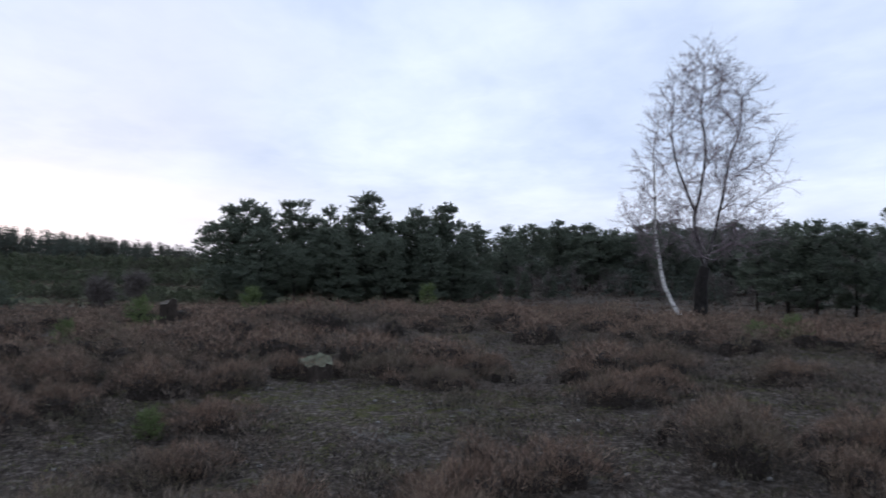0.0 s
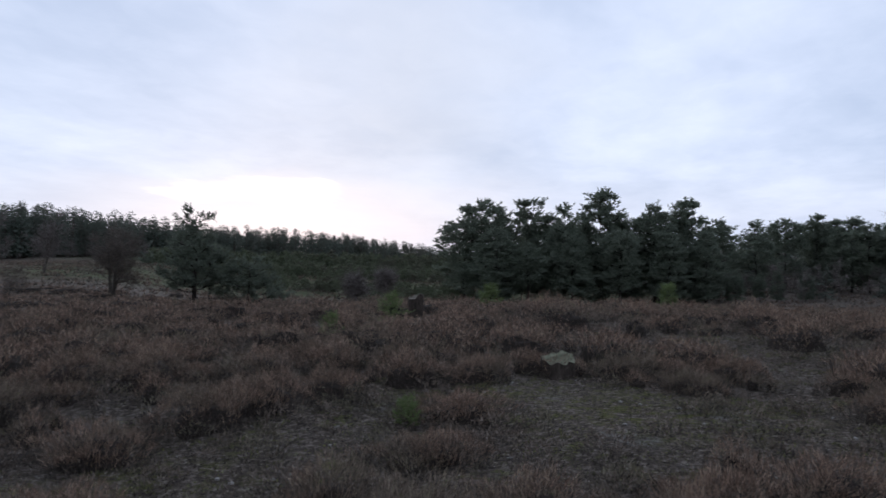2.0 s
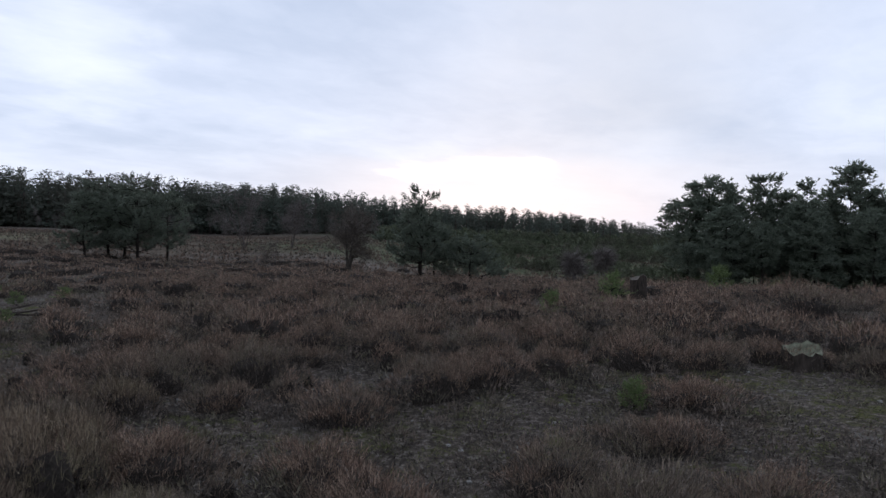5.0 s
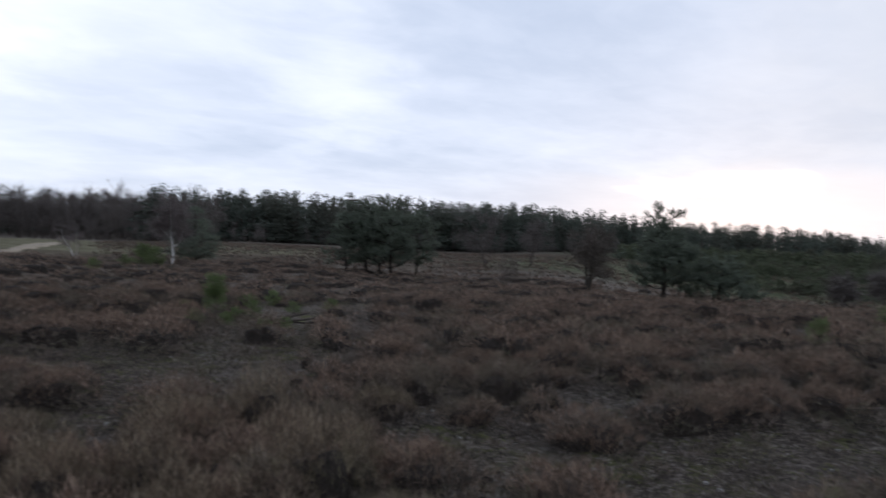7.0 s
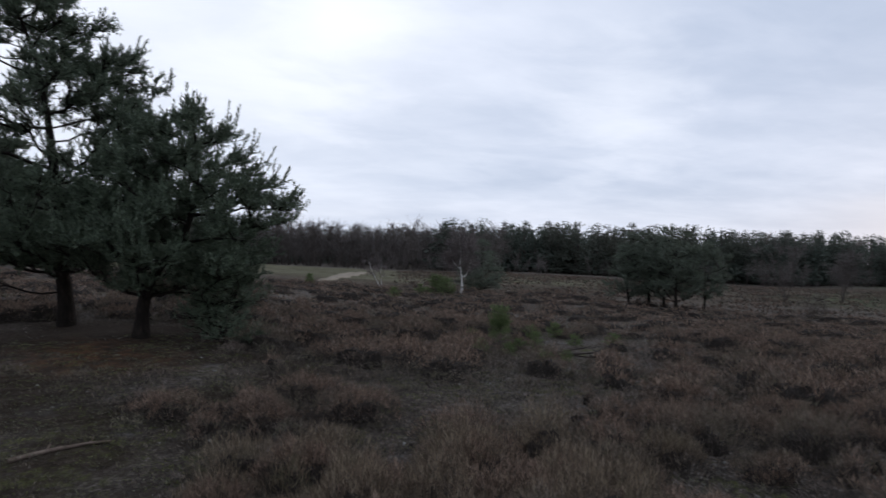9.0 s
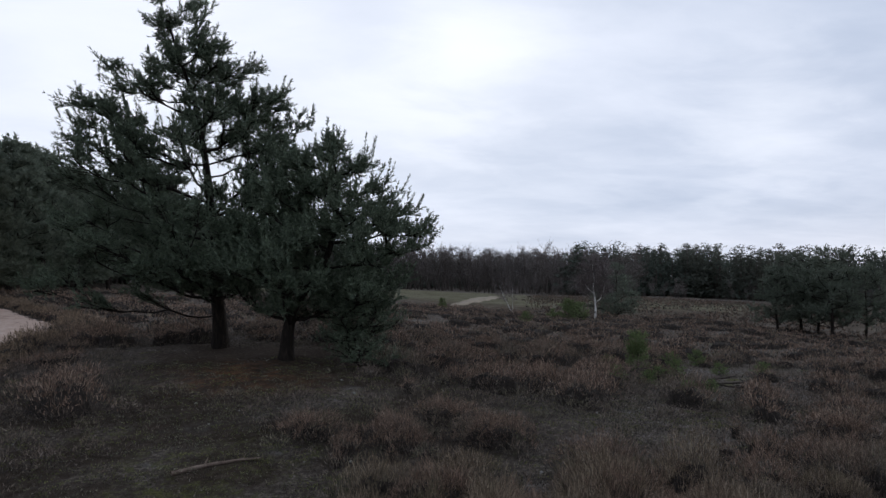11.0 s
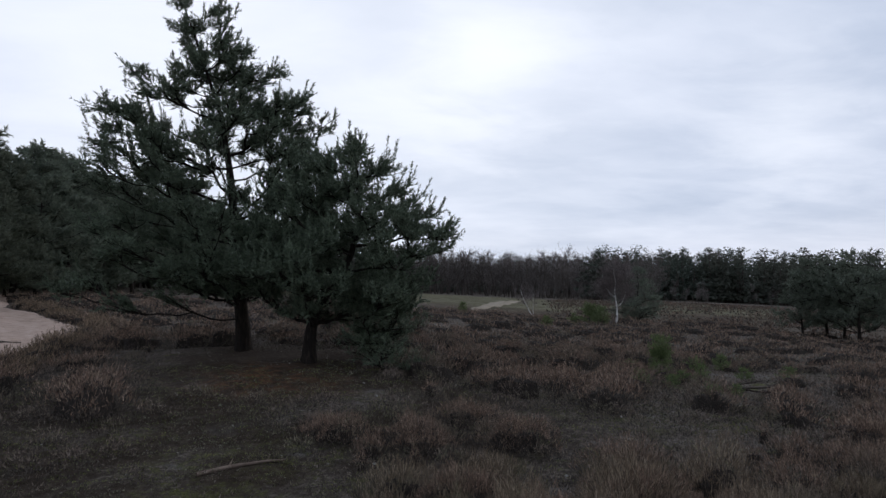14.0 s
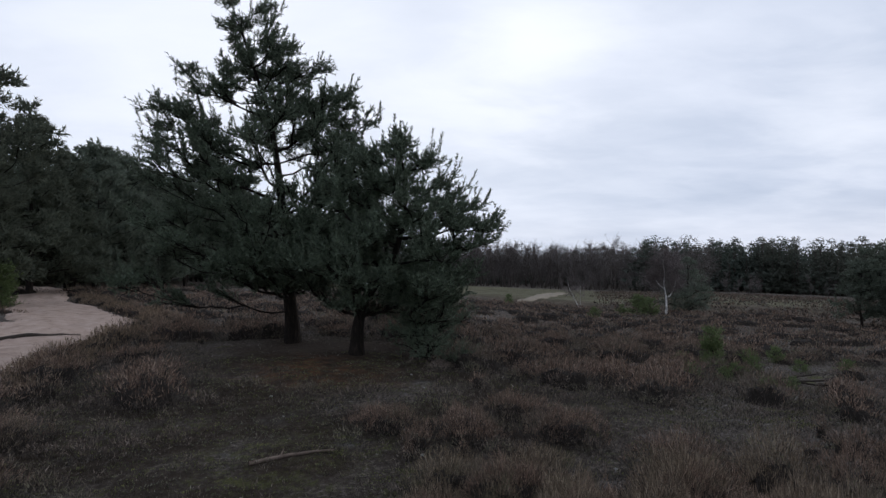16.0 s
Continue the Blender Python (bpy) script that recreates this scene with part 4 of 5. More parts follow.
def heather(name, seed, r0, r1, tries, need, size, tall, per, length, width, mat, label, kite, gap_=0.8, core=True, lo=-36.0, hi=127.0, splay=0.7, rim=0.0, most=9.0, category="heather", on_edge=0.0):
    rng = np.random.default_rng(seed)
    x, y = spots(rng, r0, r1, tries, lo, hi)
    c = patchy(x, y) + rng.normal(size=tries) * 0.08
    keep = (c > need) & (c < most) & ~on_path(x, y, 0.1)
    if on_edge:
        keep &= on_path(x, y, on_edge)
    x, y = x[keep], y[keep]
    # leave room where another tuft stands already
    R = size[0] + (size[1] - size[0]) * rng.random(len(x)) ** 1.5
    order = np.argsort(-R)
    cell, chosen = {}, []
    for i in order:
        kx, ky = int(x[i] / size[1]), int(y[i] / size[1])
        ok = True
        for ax in (-1, 0, 1):
            for ay in (-1, 0, 1):
                for j in cell.get((kx + ax, ky + ay), ()):
                    if math.hypot(x[i] - x[j], y[i] - y[j]) < gap_ * (R[i] + R[j]):
                        ok = False
        if ok:
            chosen.append(i)
            cell.setdefault((kx, ky), []).append(i)
    c = np.array(chosen)
    x, y, R = x[c], y[c], R[c]
    z = ground_z(x, y)
    H = rng.uniform(*tall, len(x)) * (0.55 + 0.75 * R / size[1])
    n = np.maximum(10, (per * (R / size[1]) ** 2).astype(int))
    idx = np.repeat(np.arange(len(x)), n)
    m = len(idx)

    def lump(a, i):
        return 1 + 0.22 * np.sin(2 * a + i * 1.7) + 0.15 * np.sin(5 * a + i) + 0.08 * np.sin(9 * a + 2 * i)

    def dome(a, q, i):
        return (rim + (1 - rim) * np.clip(1 - (0.97 * q) ** 1.9, 0, 1) ** 0.72) * (1 + 0.34 * np.sin(4.0 * q + i + 2 * a) * np.sin(3 * a + i * 2.3))

    a = rng.uniform(0, 2 * np.pi, m)
    q = np.sqrt(rng.random(m))
    tip = rng.random(m) < np.where(q < 0.74, 0.74, 0.30)     # flowering sprig ends; else bare stems, most round the side, their colour painting shade
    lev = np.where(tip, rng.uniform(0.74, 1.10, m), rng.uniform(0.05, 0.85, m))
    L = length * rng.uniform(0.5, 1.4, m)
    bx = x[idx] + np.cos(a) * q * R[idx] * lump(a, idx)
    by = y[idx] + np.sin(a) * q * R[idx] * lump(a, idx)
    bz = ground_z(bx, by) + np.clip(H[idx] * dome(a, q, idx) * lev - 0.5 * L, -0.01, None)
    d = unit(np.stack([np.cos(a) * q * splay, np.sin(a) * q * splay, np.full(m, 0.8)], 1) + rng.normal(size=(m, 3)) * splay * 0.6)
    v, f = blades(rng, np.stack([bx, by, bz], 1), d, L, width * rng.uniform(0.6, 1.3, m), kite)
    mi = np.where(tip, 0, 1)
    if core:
        # an added mound for the woody inside of every tussock, coloured dark as its shade
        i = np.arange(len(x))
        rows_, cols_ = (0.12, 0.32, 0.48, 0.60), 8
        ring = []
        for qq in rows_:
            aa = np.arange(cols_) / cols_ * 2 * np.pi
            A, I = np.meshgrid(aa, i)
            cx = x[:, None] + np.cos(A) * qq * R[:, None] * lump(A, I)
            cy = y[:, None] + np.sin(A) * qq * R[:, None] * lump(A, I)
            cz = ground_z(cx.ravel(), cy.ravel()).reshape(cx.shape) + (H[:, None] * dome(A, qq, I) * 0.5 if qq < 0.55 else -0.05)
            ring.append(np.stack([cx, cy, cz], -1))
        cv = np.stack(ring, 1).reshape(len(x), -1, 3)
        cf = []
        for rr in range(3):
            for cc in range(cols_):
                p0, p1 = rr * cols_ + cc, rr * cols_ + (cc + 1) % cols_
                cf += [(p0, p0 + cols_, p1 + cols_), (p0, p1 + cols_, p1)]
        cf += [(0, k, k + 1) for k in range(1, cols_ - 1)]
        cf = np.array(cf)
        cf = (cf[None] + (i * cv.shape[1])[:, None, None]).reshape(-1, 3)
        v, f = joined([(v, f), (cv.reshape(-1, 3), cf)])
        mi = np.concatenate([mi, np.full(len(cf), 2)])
    ob = new(name, tri_mesh(name, v, f, [mat, M_HEATHER_WOOD, M_HEATHER_CORE_SHADE], mi))
    return tagged(ob, label, category, kind="stuff")


heather("heather", 11, 3.2, 9.5, 5600, 0.60, (0.07, 0.46), (0.15, 0.31), 6000, 0.060, 0.0042, M_HEATHER, "brown winter heather tussocks with dry flower sprigs", False, 0.88, rim=0.42, splay=0.5)
heather("heather", 12, 9.5, 20.0, 12000, 0.62, (0.12, 0.62), (0.19, 0.40), 2000, 0.072, 0.0095, M_HEATHER, "russet and grey heather tussocks on the open heath", False, 0.86, rim=0.42, splay=0.5)
heather("heather", 13, 20.0, 45.0, 16000, 0.46, (0.25, 1.0), (0.16, 0.34), 420, 0.085, 0.026, M_HEATHER, "brown heather covering the middle of the heath", False, 0.8, rim=0.25, splay=0.5)
heather("heather", 14, 45.0, 130.0, 15000, 0.49, (0.6, 1.9), (0.16, 0.34), 60, 0.20, 0.12, M_HEATHER_FAR, "distant brown heather between pale grass", False, 0.45, False, hi=79.0)
heather("low_heather", 15, 3.0, 22.0, 15000, -1.0, (0.05, 0.24), (0.05, 0.15), 120, 0.040, 0.006, M_LOW, "low heather seedlings and dead sprigs between tussocks", False, 0.95, False)
heather("tall_heather", 16, 3.7, 6.8, 520, 0.62, (0.12, 0.40), (0.20, 0.40), 4200, 0.075, 0.0044, M_BUFF, "tall buff heather with upright dry flower spikes", False, 0.85, True, 58.0, 96.0, 0.36, 0.18)
heather("short_heather", 17, 3.0, 19.0, 8500, 0.12, (0.09, 0.30), (0.06, 0.16), 230, 0.040, 0.0085, M_LOW, "short grey-brown heather hummocks on open ground", False, 0.85, False)
heather("small_heather", 20, 3.2, 15.0, 3400, 0.05, (0.06, 0.22), (0.09, 0.22), 330, 0.050, 0.0100, M_LOW, "small separate heather tufts on open ground", False, 1.7, False, rim=0.25, splay=0.6)
heather("moss", 18, 3.0, 13.0, 9000, -3.0, (0.05, 0.22), (0.025, 0.055), 230, 0.018, 0.010, M_MOSS, "yellow-green moss cushions and pale lichen on bare soil", False, 0.7, False, most=0.36, category="moss", rim=0.2)
heather("path_heather", 19, 11.0, 34.0, 24000, -3.0, (0.14, 0.42), (0.16, 0.30), 500, 0.10, 0.014, M_TAN, "tan heather fringing the bend of the sandy path", False, 0.7, True, 106.0, 121.5, 0.4, 0.3, on_edge=0.75)


def litter(name, seed, r0, r1, n, length, width, label, bare_only):
    rng = np.random.default_rng(seed)
    x, y = spots(rng, r0, r1, n)
    px, py = polar(104, 9.8)
    keep = ~on_path(x, y, 0.0) & ((np.hypot(x - px, y - py) > 4.6) | (rng.random(n) < 0.25))
    x, y = x[keep], y[keep]
    m = len(x)
    d = unit(np.stack([rng.normal(size=m), rng.normal(size=m), np.abs(rng.normal(size=m)) * 0.5 + 0.05], 1))
    p = np.stack([x, y, ground_z(x, y) - 0.004], 1)
    v, f = blades(rng, p, d, length * rng.uniform(0.4, 1.4, m), width * rng.uniform(0.6, 1.4, m), False)
    return tagged(new(name, tri_mesh(name, v, f, M_LITTER)), label, "litter", kind="stuff")


litter("dry_litter", 21, 3.0, 10.0, 60000, 0.030, 0.008, "dry twigs, moss and dead grass between the heather", True)
litter("dry_litter", 22, 10.0, 26.0, 40000, 0.06, 0.016, "dry twigs and dead grass on the heath", True)

# ================= the pines beside the path =================


NEAR_PADS = dict(pad=0.46, twigs=14, shoots=6, per=16, needle=0.058, width=0.0155, shoot=0.15, candle=0.27, candles=2.5, shrink=0.28)
ENV_A = ((1.0, 1.4, 2.2, 3.2, 4.1, 4.5, 4.9, 5.3, 5.8, 6.2), (1.6, 2.7, 2.85, 2.75, 2.75, 2.5, 1.85, 1.45, 1.25, 1.2), (0.7, 1.4, 1.8, 1.8, 1.6, 1.2, 0.8, 0.4, 0.05, -0.3), (1.2, 2.0, 2.4, 2.4, 2.1, 1.7, 1.3, 0.9, 0.5, 0.3))
pad_pine("pine_tree", at(*PINE_A), "tall broad Scots pine with a crooked dark trunk", 31, PINE_A[0], ((0, 0, -0.12), (-0.02, 0, 0.5), (-0.12, 0, 1.2), (-0.2, 0, 2.4), (-0.3, 0, 3.3), (-0.5, 0.1, 4.5), (-0.85, 0.1, 5.5), (-1.28, 0.05, 6.75)), 0.145,
         ENV_A, 215, 0.41, M_NEEDLE, single=True, holes=((-0.62, 0.40, 3.05, 3.75),), shell=0.5,
         tips=((-1.3, 0.0, 6.55), (-0.62, 0.1, 6.5), (-1.25, 0.1, 6.1), (-2.05, 0.1, 5.25), (-2.65, 0.2, 4.55), (1.45, 0.0, 4.35), (0.92, 0.1, 4.85), (0.5, 0.0, 5.35), (-3.1, -0.3, 1.05), (-2.3, -0.5, 0.9), (-2.8, 0.3, 1.3)), **NEAR_PADS)
ENV_B = ((0.75, 1.0, 1.4, 1.8, 2.2, 2.5, 2.8, 3.1, 3.4, 3.65), (0.3, 0.9, 1.3, 1.3, 1.2, 1.0, 0.7, 0.4, 0.1, -0.3), (1.3, 1.8, 2.0, 2.05, 2.3, 2.25, 1.75, 1.45, 1.15, 0.95), (0.9, 1.4, 1.7, 1.7, 1.6, 1.4, 1.2, 0.9, 0.6, 0.3))
pad_pine("pine_tree", at(*PINE_B), "smaller bushy Scots pine with upright shoot tips", 32, PINE_B[0], ((0, 0, -0.12), (0.02, 0, 0.45), (0.10, 0, 0.9), (0.5, 0, 1.4), (0.7, 0, 1.8), (0.85, 0, 2.5), (0.80, 0, 3.2), (0.77, 0, 3.7)), 0.12,
         ENV_B, 125, 0.42, M_NEEDLE, single=True, holes=((0.55, 1.05, 1.5, 1.95),), shell=0.5,
         tips=((2.45, 0.0, 2.2), (2.2, -0.3, 2.15), (2.3, 0.4, 2.0), (1.75, 0.1, 2.75), (1.25, 0.0, 3.3), (0.77, 0.0, 3.6)), **dict(NEAR_PADS, candle=0.33, candles=4, pad=0.42, shrink=0.2))
NEAR = dict(per=18, needle=0.060, width=0.0095, shoot=0.15, twig_step=0.16, single=True, crook=0.19, tuft=0.5, gather=0.5)
pine("pine_tree", at(*PINE_C), "low bushy young pine beside the larger pines", 33, height=1.4, reach=0.72, clear=0.10, whorl=0.18, limbs=6,
     trunk_r=0.05, candles=0.2, rising=0.3, **NEAR)

# ================= the large birch =================
birch = thing("birch_tree", at(-19.3, 20.0, 0, 0, 0.925), "tall bare birch with one dark and one white leaning stem", "tree")
bx_, by_ = polar(-19.3, 1)
across = np.array([by_, -bx_, 0])      # to the right, seen from the heath
deep = np.array([bx_, by_, 0])


def along(points):
    return np.array([across * p[0] + np.array([0, 0, 1.0]) * p[1] + deep * (p[2] if len(p) > 2 else 0) for p in points])


dark = along([(0.02, -0.15), (0.0, 0.6), (0.0, 1.15), (0.10, 1.6)])
lead1 = along([(0.10, 1.6), (-0.10, 2.3), (-0.18, 3.0), (-0.02, 3.75), (0.05, 5.0), (-0.06, 6.0), (0.0, 7.0)])
lead2 = along([(0.10, 1.6), (0.32, 2.4, 0.1), (0.55, 3.5, 0.2), (0.74, 4.5, 0.2), (1.0, 5.5, 0.3), (1.15, 6.5, 0.3)])
lead3 = along([(-0.17, 3.1), (-0.45, 3.9, -0.2), (-0.62, 4.6, -0.3), (-0.66, 5.3, -0.4), (-0.60, 6.4, -0.4)])
white = along([(-0.36, -0.12), (-0.50, 0.15), (-0.78, 0.65), (-1.02, 1.25), (-1.15, 1.95), (-1.22, 2.7, 0.1), (-1.24, 3.8, 0.2), (-1.3, 4.8, 0.2), (-1.15, 5.9, 0.2)])
rng = np.random.default_rng(41)
BIRCH_ENV = ((1.9, 2.5, 3.2, 4.2, 5.2, 6.2, 7.0, 7.6), (1.5, 2.0, 2.1, 1.95, 1.6, 1.25, 0.8, 0.25), (1.2, 1.9, 2.1, 2.15, 2.0, 1.5, 1.0, 0.45), (1.3, 1.7, 1.9, 1.9, 1.7, 1.3, 0.8, 0.3))
ends = pad_centres(rng, 230, BIRCH_ENV, 0.40, shell=0.45)
stems_ = [spline(p, 22) for p in (lead1, lead2, lead3, white)]
for p_ in stems_:                                         # small kinks where side limbs leave
    p_[2:, :2] += np.cumsum(rng.normal(size=(20, 2)) * 0.022, axis=0) * np.linspace(0.3, 1, 20)[:, None]
stem_tubes = [tube(p, np.linspace(g_, 0.010, 22), 9) for p, g_ in zip(stems_, (0.068, 0.054, 0.036, 0.074))]
wood_, tb_, td_, tl_ = [], [], [], []
for c_, line_, n_ in grow(rng, stems_, turned(ends, -19.3), 0.45, 1.75):
    wood_.append(tube(line_, 0.0055 * n_ ** 0.55, 4, cap=False))
    way_ = unit(line_[-1] - line_[-3])
    for k_ in range(7):                                   # side twigs, fanning and drooping at the ends
        f_ = rng.uniform(0.35, 1.0) * 5
        j_ = min(int(f_), 4)
        p_ = line_[j_] + (line_[j_ + 1] - line_[j_]) * (f_ - j_)
        tw_ = bend(rng, p_, unit(way_ * 0.8 + rng.normal(size=3) * 0.55 + np.array([0, 0, 0.12])), rng.uniform(0.3, 0.75), 4, -0.05, 0.16)
        wood_.append(tube(tw_, (0.0042, 0.0036, 0.003, 0.0024, 0.0018), 3, cap=False))
        m_ = 20
        g_ = rng.integers(1, 4, m_)
        h_ = rng.random(m_)[:, None]
        tb_.append(tw_[g_] * (1 - h_) + tw_[g_ + 1] * h_)
        td_.append(unit(unit(tw_[g_ + 1] - tw_[g_]) * 0.9 + rng.normal(size=(m_, 3)) * 0.5 + np.array([0, 0, -0.12])))
        tl_.append(rng.uniform(0.12, 0.36, m_))
limbs = joined(wood_)
tb_, td_, tl_ = np.concatenate(tb_), np.concatenate(td_), np.concatenate(tl_)
twigs = blades(rng, tb_, td_, tl_, np.full(len(tb_), 0.0046), kite=False)
mpart("trunk", *tube(dark, (0.23, 0.19, 0.17, 0.14), 10), M_BARK_DARK, birch, "dark furrowed lower trunk", smooth=True)
for st, bm_ in zip(stem_tubes, (M_BARK_STEM, M_BARK_STEM, M_BARK_STEM, M_BARK_BIRCH)):
    mpart("stem", *st, bm_, birch, "white birch bark with dark marks" if bm_ == M_BARK_BIRCH else "dark stem flecked with white", smooth=True)
mpart("branchwork", *limbs, M_TWIG_BIRCH, birch, smooth=True)
mpart("crown", *twigs, M_TWIG_BIRCH, birch, "fine purplish bare twigs")


# ================= trees and shrubs on the heath =================
def bare_tree(name, m, label, seed, height, spread, stems, bark_mat, twig_mat, twig=0.35, tw=0.014, girth=0.09, n1=8, n2=5, per=12, droop=0.0, category="tree"):
    rng = np.random.default_rng(seed)
    st = []
    for s in range(stems):
        a = rng.random() * 6.28
        o = np.array([math.cos(a), math.sin(a), 0])
        pts = bend(rng, o * 0.08 * (stems > 1) + np.array([0, 0, -0.1]), unit(o * spread * rng.uniform(0.3, 1.0) + np.array([0, 0, 1.0])), height * rng.uniform(0.75, 1.0), 6, 0.06, 0.07)
        st.append((pts, girth * rng.uniform(0.7, 1.0)))
    tubes, limbs_, twigs_ = bare_parts(seed + 1, st, twig, tw, ((n1, 0.5, 0.6, 0.1, 0.25), (n2, 0.45, 0.6, 0.05, 0.25)), per, droop)
    ob = thing(name, m, label, category)
    for tb_ in tubes:
        mpart("trunk", *tb_, bark_mat, ob, smooth=True)
    mpart("branchwork", *limbs_, twig_mat, ob, smooth=True)
    mpart("crown", *twigs_, twig_mat, ob)
    return ob


bare_tree("oak_tree", at(42.8, 36), "small bare oak with a dense dark crown", 51, 3.5, 0.45, 3, M_BARK_OAK, M_TWIG_OAK, twig=0.4, tw=0.012, girth=0.10, n1=11, n2=7, per=16)
bare_tree("bare_shrub", at(49.4, 33), "thin leafless shrub in the heather", 53, 1.6, 0.4, 3, M_BARK_OAK, M_TWIG_OAK, twig=0.2, girth=0.02, n1=6, n2=3, per=8, category="shrub")
small_birch = thing("birch_tree", at(74.2, 41), "slender crooked white birch on the open heath", "tree")
sb = [np.array(p) for p in (((0, 0, -0.1), (0.02, 0, 0.6), (0.0, 0, 1.1), (-0.10, 0.05, 1.8), (-0.04, 0.05, 2.3), (-0.12, 0.1, 2.8), (-0.1, 0.1, 3.2)), ((0.0, 0, 0.95), (0.25, 0, 1.15), (0.42, -0.1, 1.5), (0.55, -0.1, 2.1), (0.6, -0.1, 2.8)), ((-0.05, 0, 1.45), (-0.35, 0.1, 1.7), (-0.6, 0.1, 2.1), (-0.75, 0.1, 2.7)))]
st_, lm_, tw_ = bare_parts(55, [(turned(p, 74.2), g_) for p, g_ in zip(sb, (0.055, 0.032, 0.026))], 0.42, 0.011, ((13, 0.40, 0.5, 0.12, 0.25), (6, 0.45, 0.5, 0.05, 0.2)), 16, droop=0.05, thin=0.25)
for tb_ in st_:
    mpart("trunk", *tb_, M_BARK_BIRCH, small_birch, smooth=True)
mpart("branchwork", *lm_, M_TWIG_SMALL, small_birch, smooth=True)
mpart("crown", *tw_, M_TWIG_SMALL, small_birch, "fine brown bare twigs")
bare_tree("birch_tree", at(80.5, 47), "thin leaning bare birch sapling", 57, 2.0, 0.9, 2, M_BARK_BIRCH, M_TWIG_SMALL, twig=0.3, girth=0.03, n1=5, n2=3, per=8)
for i, (a, r, hh) in enumerate(((47.0, 75, 5.0), (50.5, 78, 5.5), (72.4, 98, 6.6), (71.2, 102, 7.0), (22.5, 52, 2.2), (25.0, 44, 1.7), (78.0, 110, 8.0))):
    bare_tree("bare_tree", at(a, r), "bare grey-brown tree in front of the wood", 60 + 2 * i, hh, 0.35, 3, M_BARK_FAR, M_BARE_FAR, twig=0.6, tw=0.035, girth=0.08, n1=8, n2=5, per=10)

MID = dict(pad=0.48, twigs=8, shoots=4, per=7, needle=0.13, width=0.040, shoot=0.20, candle=0.25, candles=1, girth=0.012)
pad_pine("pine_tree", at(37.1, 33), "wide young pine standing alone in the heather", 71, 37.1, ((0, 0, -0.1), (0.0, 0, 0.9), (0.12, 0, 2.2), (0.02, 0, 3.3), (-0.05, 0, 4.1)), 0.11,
         ((0.75, 1.1, 1.7, 2.2, 2.7, 3.1, 3.5), (1.1, 1.25, 1.45, 1.2, 0.8, 0.45, 0.15), (0.7, 1.2, 1.4, 1.35, 0.9, 0.6, 0.25), (1.0, 1.3, 1.4, 1.2, 0.9, 0.5, 0.2)), 62, 0.46, M_NEEDLE_HEATH_HAZE, shell=0.4, single=True,
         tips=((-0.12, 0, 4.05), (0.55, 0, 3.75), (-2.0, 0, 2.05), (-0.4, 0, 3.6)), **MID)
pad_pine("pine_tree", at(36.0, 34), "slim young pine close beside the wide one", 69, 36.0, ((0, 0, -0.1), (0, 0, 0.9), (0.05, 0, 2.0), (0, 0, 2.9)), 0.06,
         ((0.8, 1.4, 2.0, 2.7), (0.5, 0.8, 0.7, 0.2), (0.7, 1.1, 0.8, 0.2), (0.6, 0.9, 0.7, 0.2)), 20, 0.46, M_NEEDLE_HEATH_HAZE, single=True, **MID)
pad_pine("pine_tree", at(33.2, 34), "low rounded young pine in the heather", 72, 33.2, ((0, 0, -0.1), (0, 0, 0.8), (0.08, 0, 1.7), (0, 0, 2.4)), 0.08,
         ((0.5, 0.9, 1.4, 1.9, 2.3), (1.5, 1.5, 1.2, 0.8, 0.3), (1.5, 1.4, 1.1, 0.8, 0.3), (1.3, 1.4, 1.2, 0.8, 0.3)), 44, 0.46, M_NEEDLE_HEATH_HAZE, shell=0.4, single=True, **MID)
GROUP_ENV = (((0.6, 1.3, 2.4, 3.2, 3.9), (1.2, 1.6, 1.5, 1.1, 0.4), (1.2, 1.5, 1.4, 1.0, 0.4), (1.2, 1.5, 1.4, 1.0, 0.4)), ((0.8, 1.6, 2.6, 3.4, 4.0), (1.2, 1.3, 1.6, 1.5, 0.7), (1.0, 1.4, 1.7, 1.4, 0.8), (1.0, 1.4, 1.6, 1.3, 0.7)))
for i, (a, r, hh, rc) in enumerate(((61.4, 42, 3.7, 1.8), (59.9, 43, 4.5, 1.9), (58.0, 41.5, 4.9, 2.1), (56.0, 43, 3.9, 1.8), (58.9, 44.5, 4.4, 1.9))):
    pad_pine("pine_tree", at(a, r, 0, 0, hh / 4.3), "pine in a small loose group on the heath", 73 + i, a, ((0, 0, -0.1), (0.05 * (i - 2), 0, 1.2), (0.04, 0.05, 2.6), (0.0, 0, 3.9)), 0.085, GROUP_ENV[i % 2], 50, 0.54, M_NEEDLE_HEATH_HAZE, "small group of pines", shell=0.45, **MID)

clump_pine("pine_tree", at(72.7, 44), "dark bushy pine behind the slender white birch", 81, M_NEEDLE_HEATH_HAZE, height=3.3, reach=1.3, clear=0.15, clumps=120, per=50, size=0.2, width=0.034, trunk_r=0.07, ball=0.45)
bare_tree("bare_tree", at(73.6, 46), "bare grey-brown tree beside the slender birch", 83, 4.0, 0.3, 3, M_BARK_FAR, M_BARE_FAR, twig=0.4, tw=0.016, girth=0.05, n1=9, n2=5, per=12)
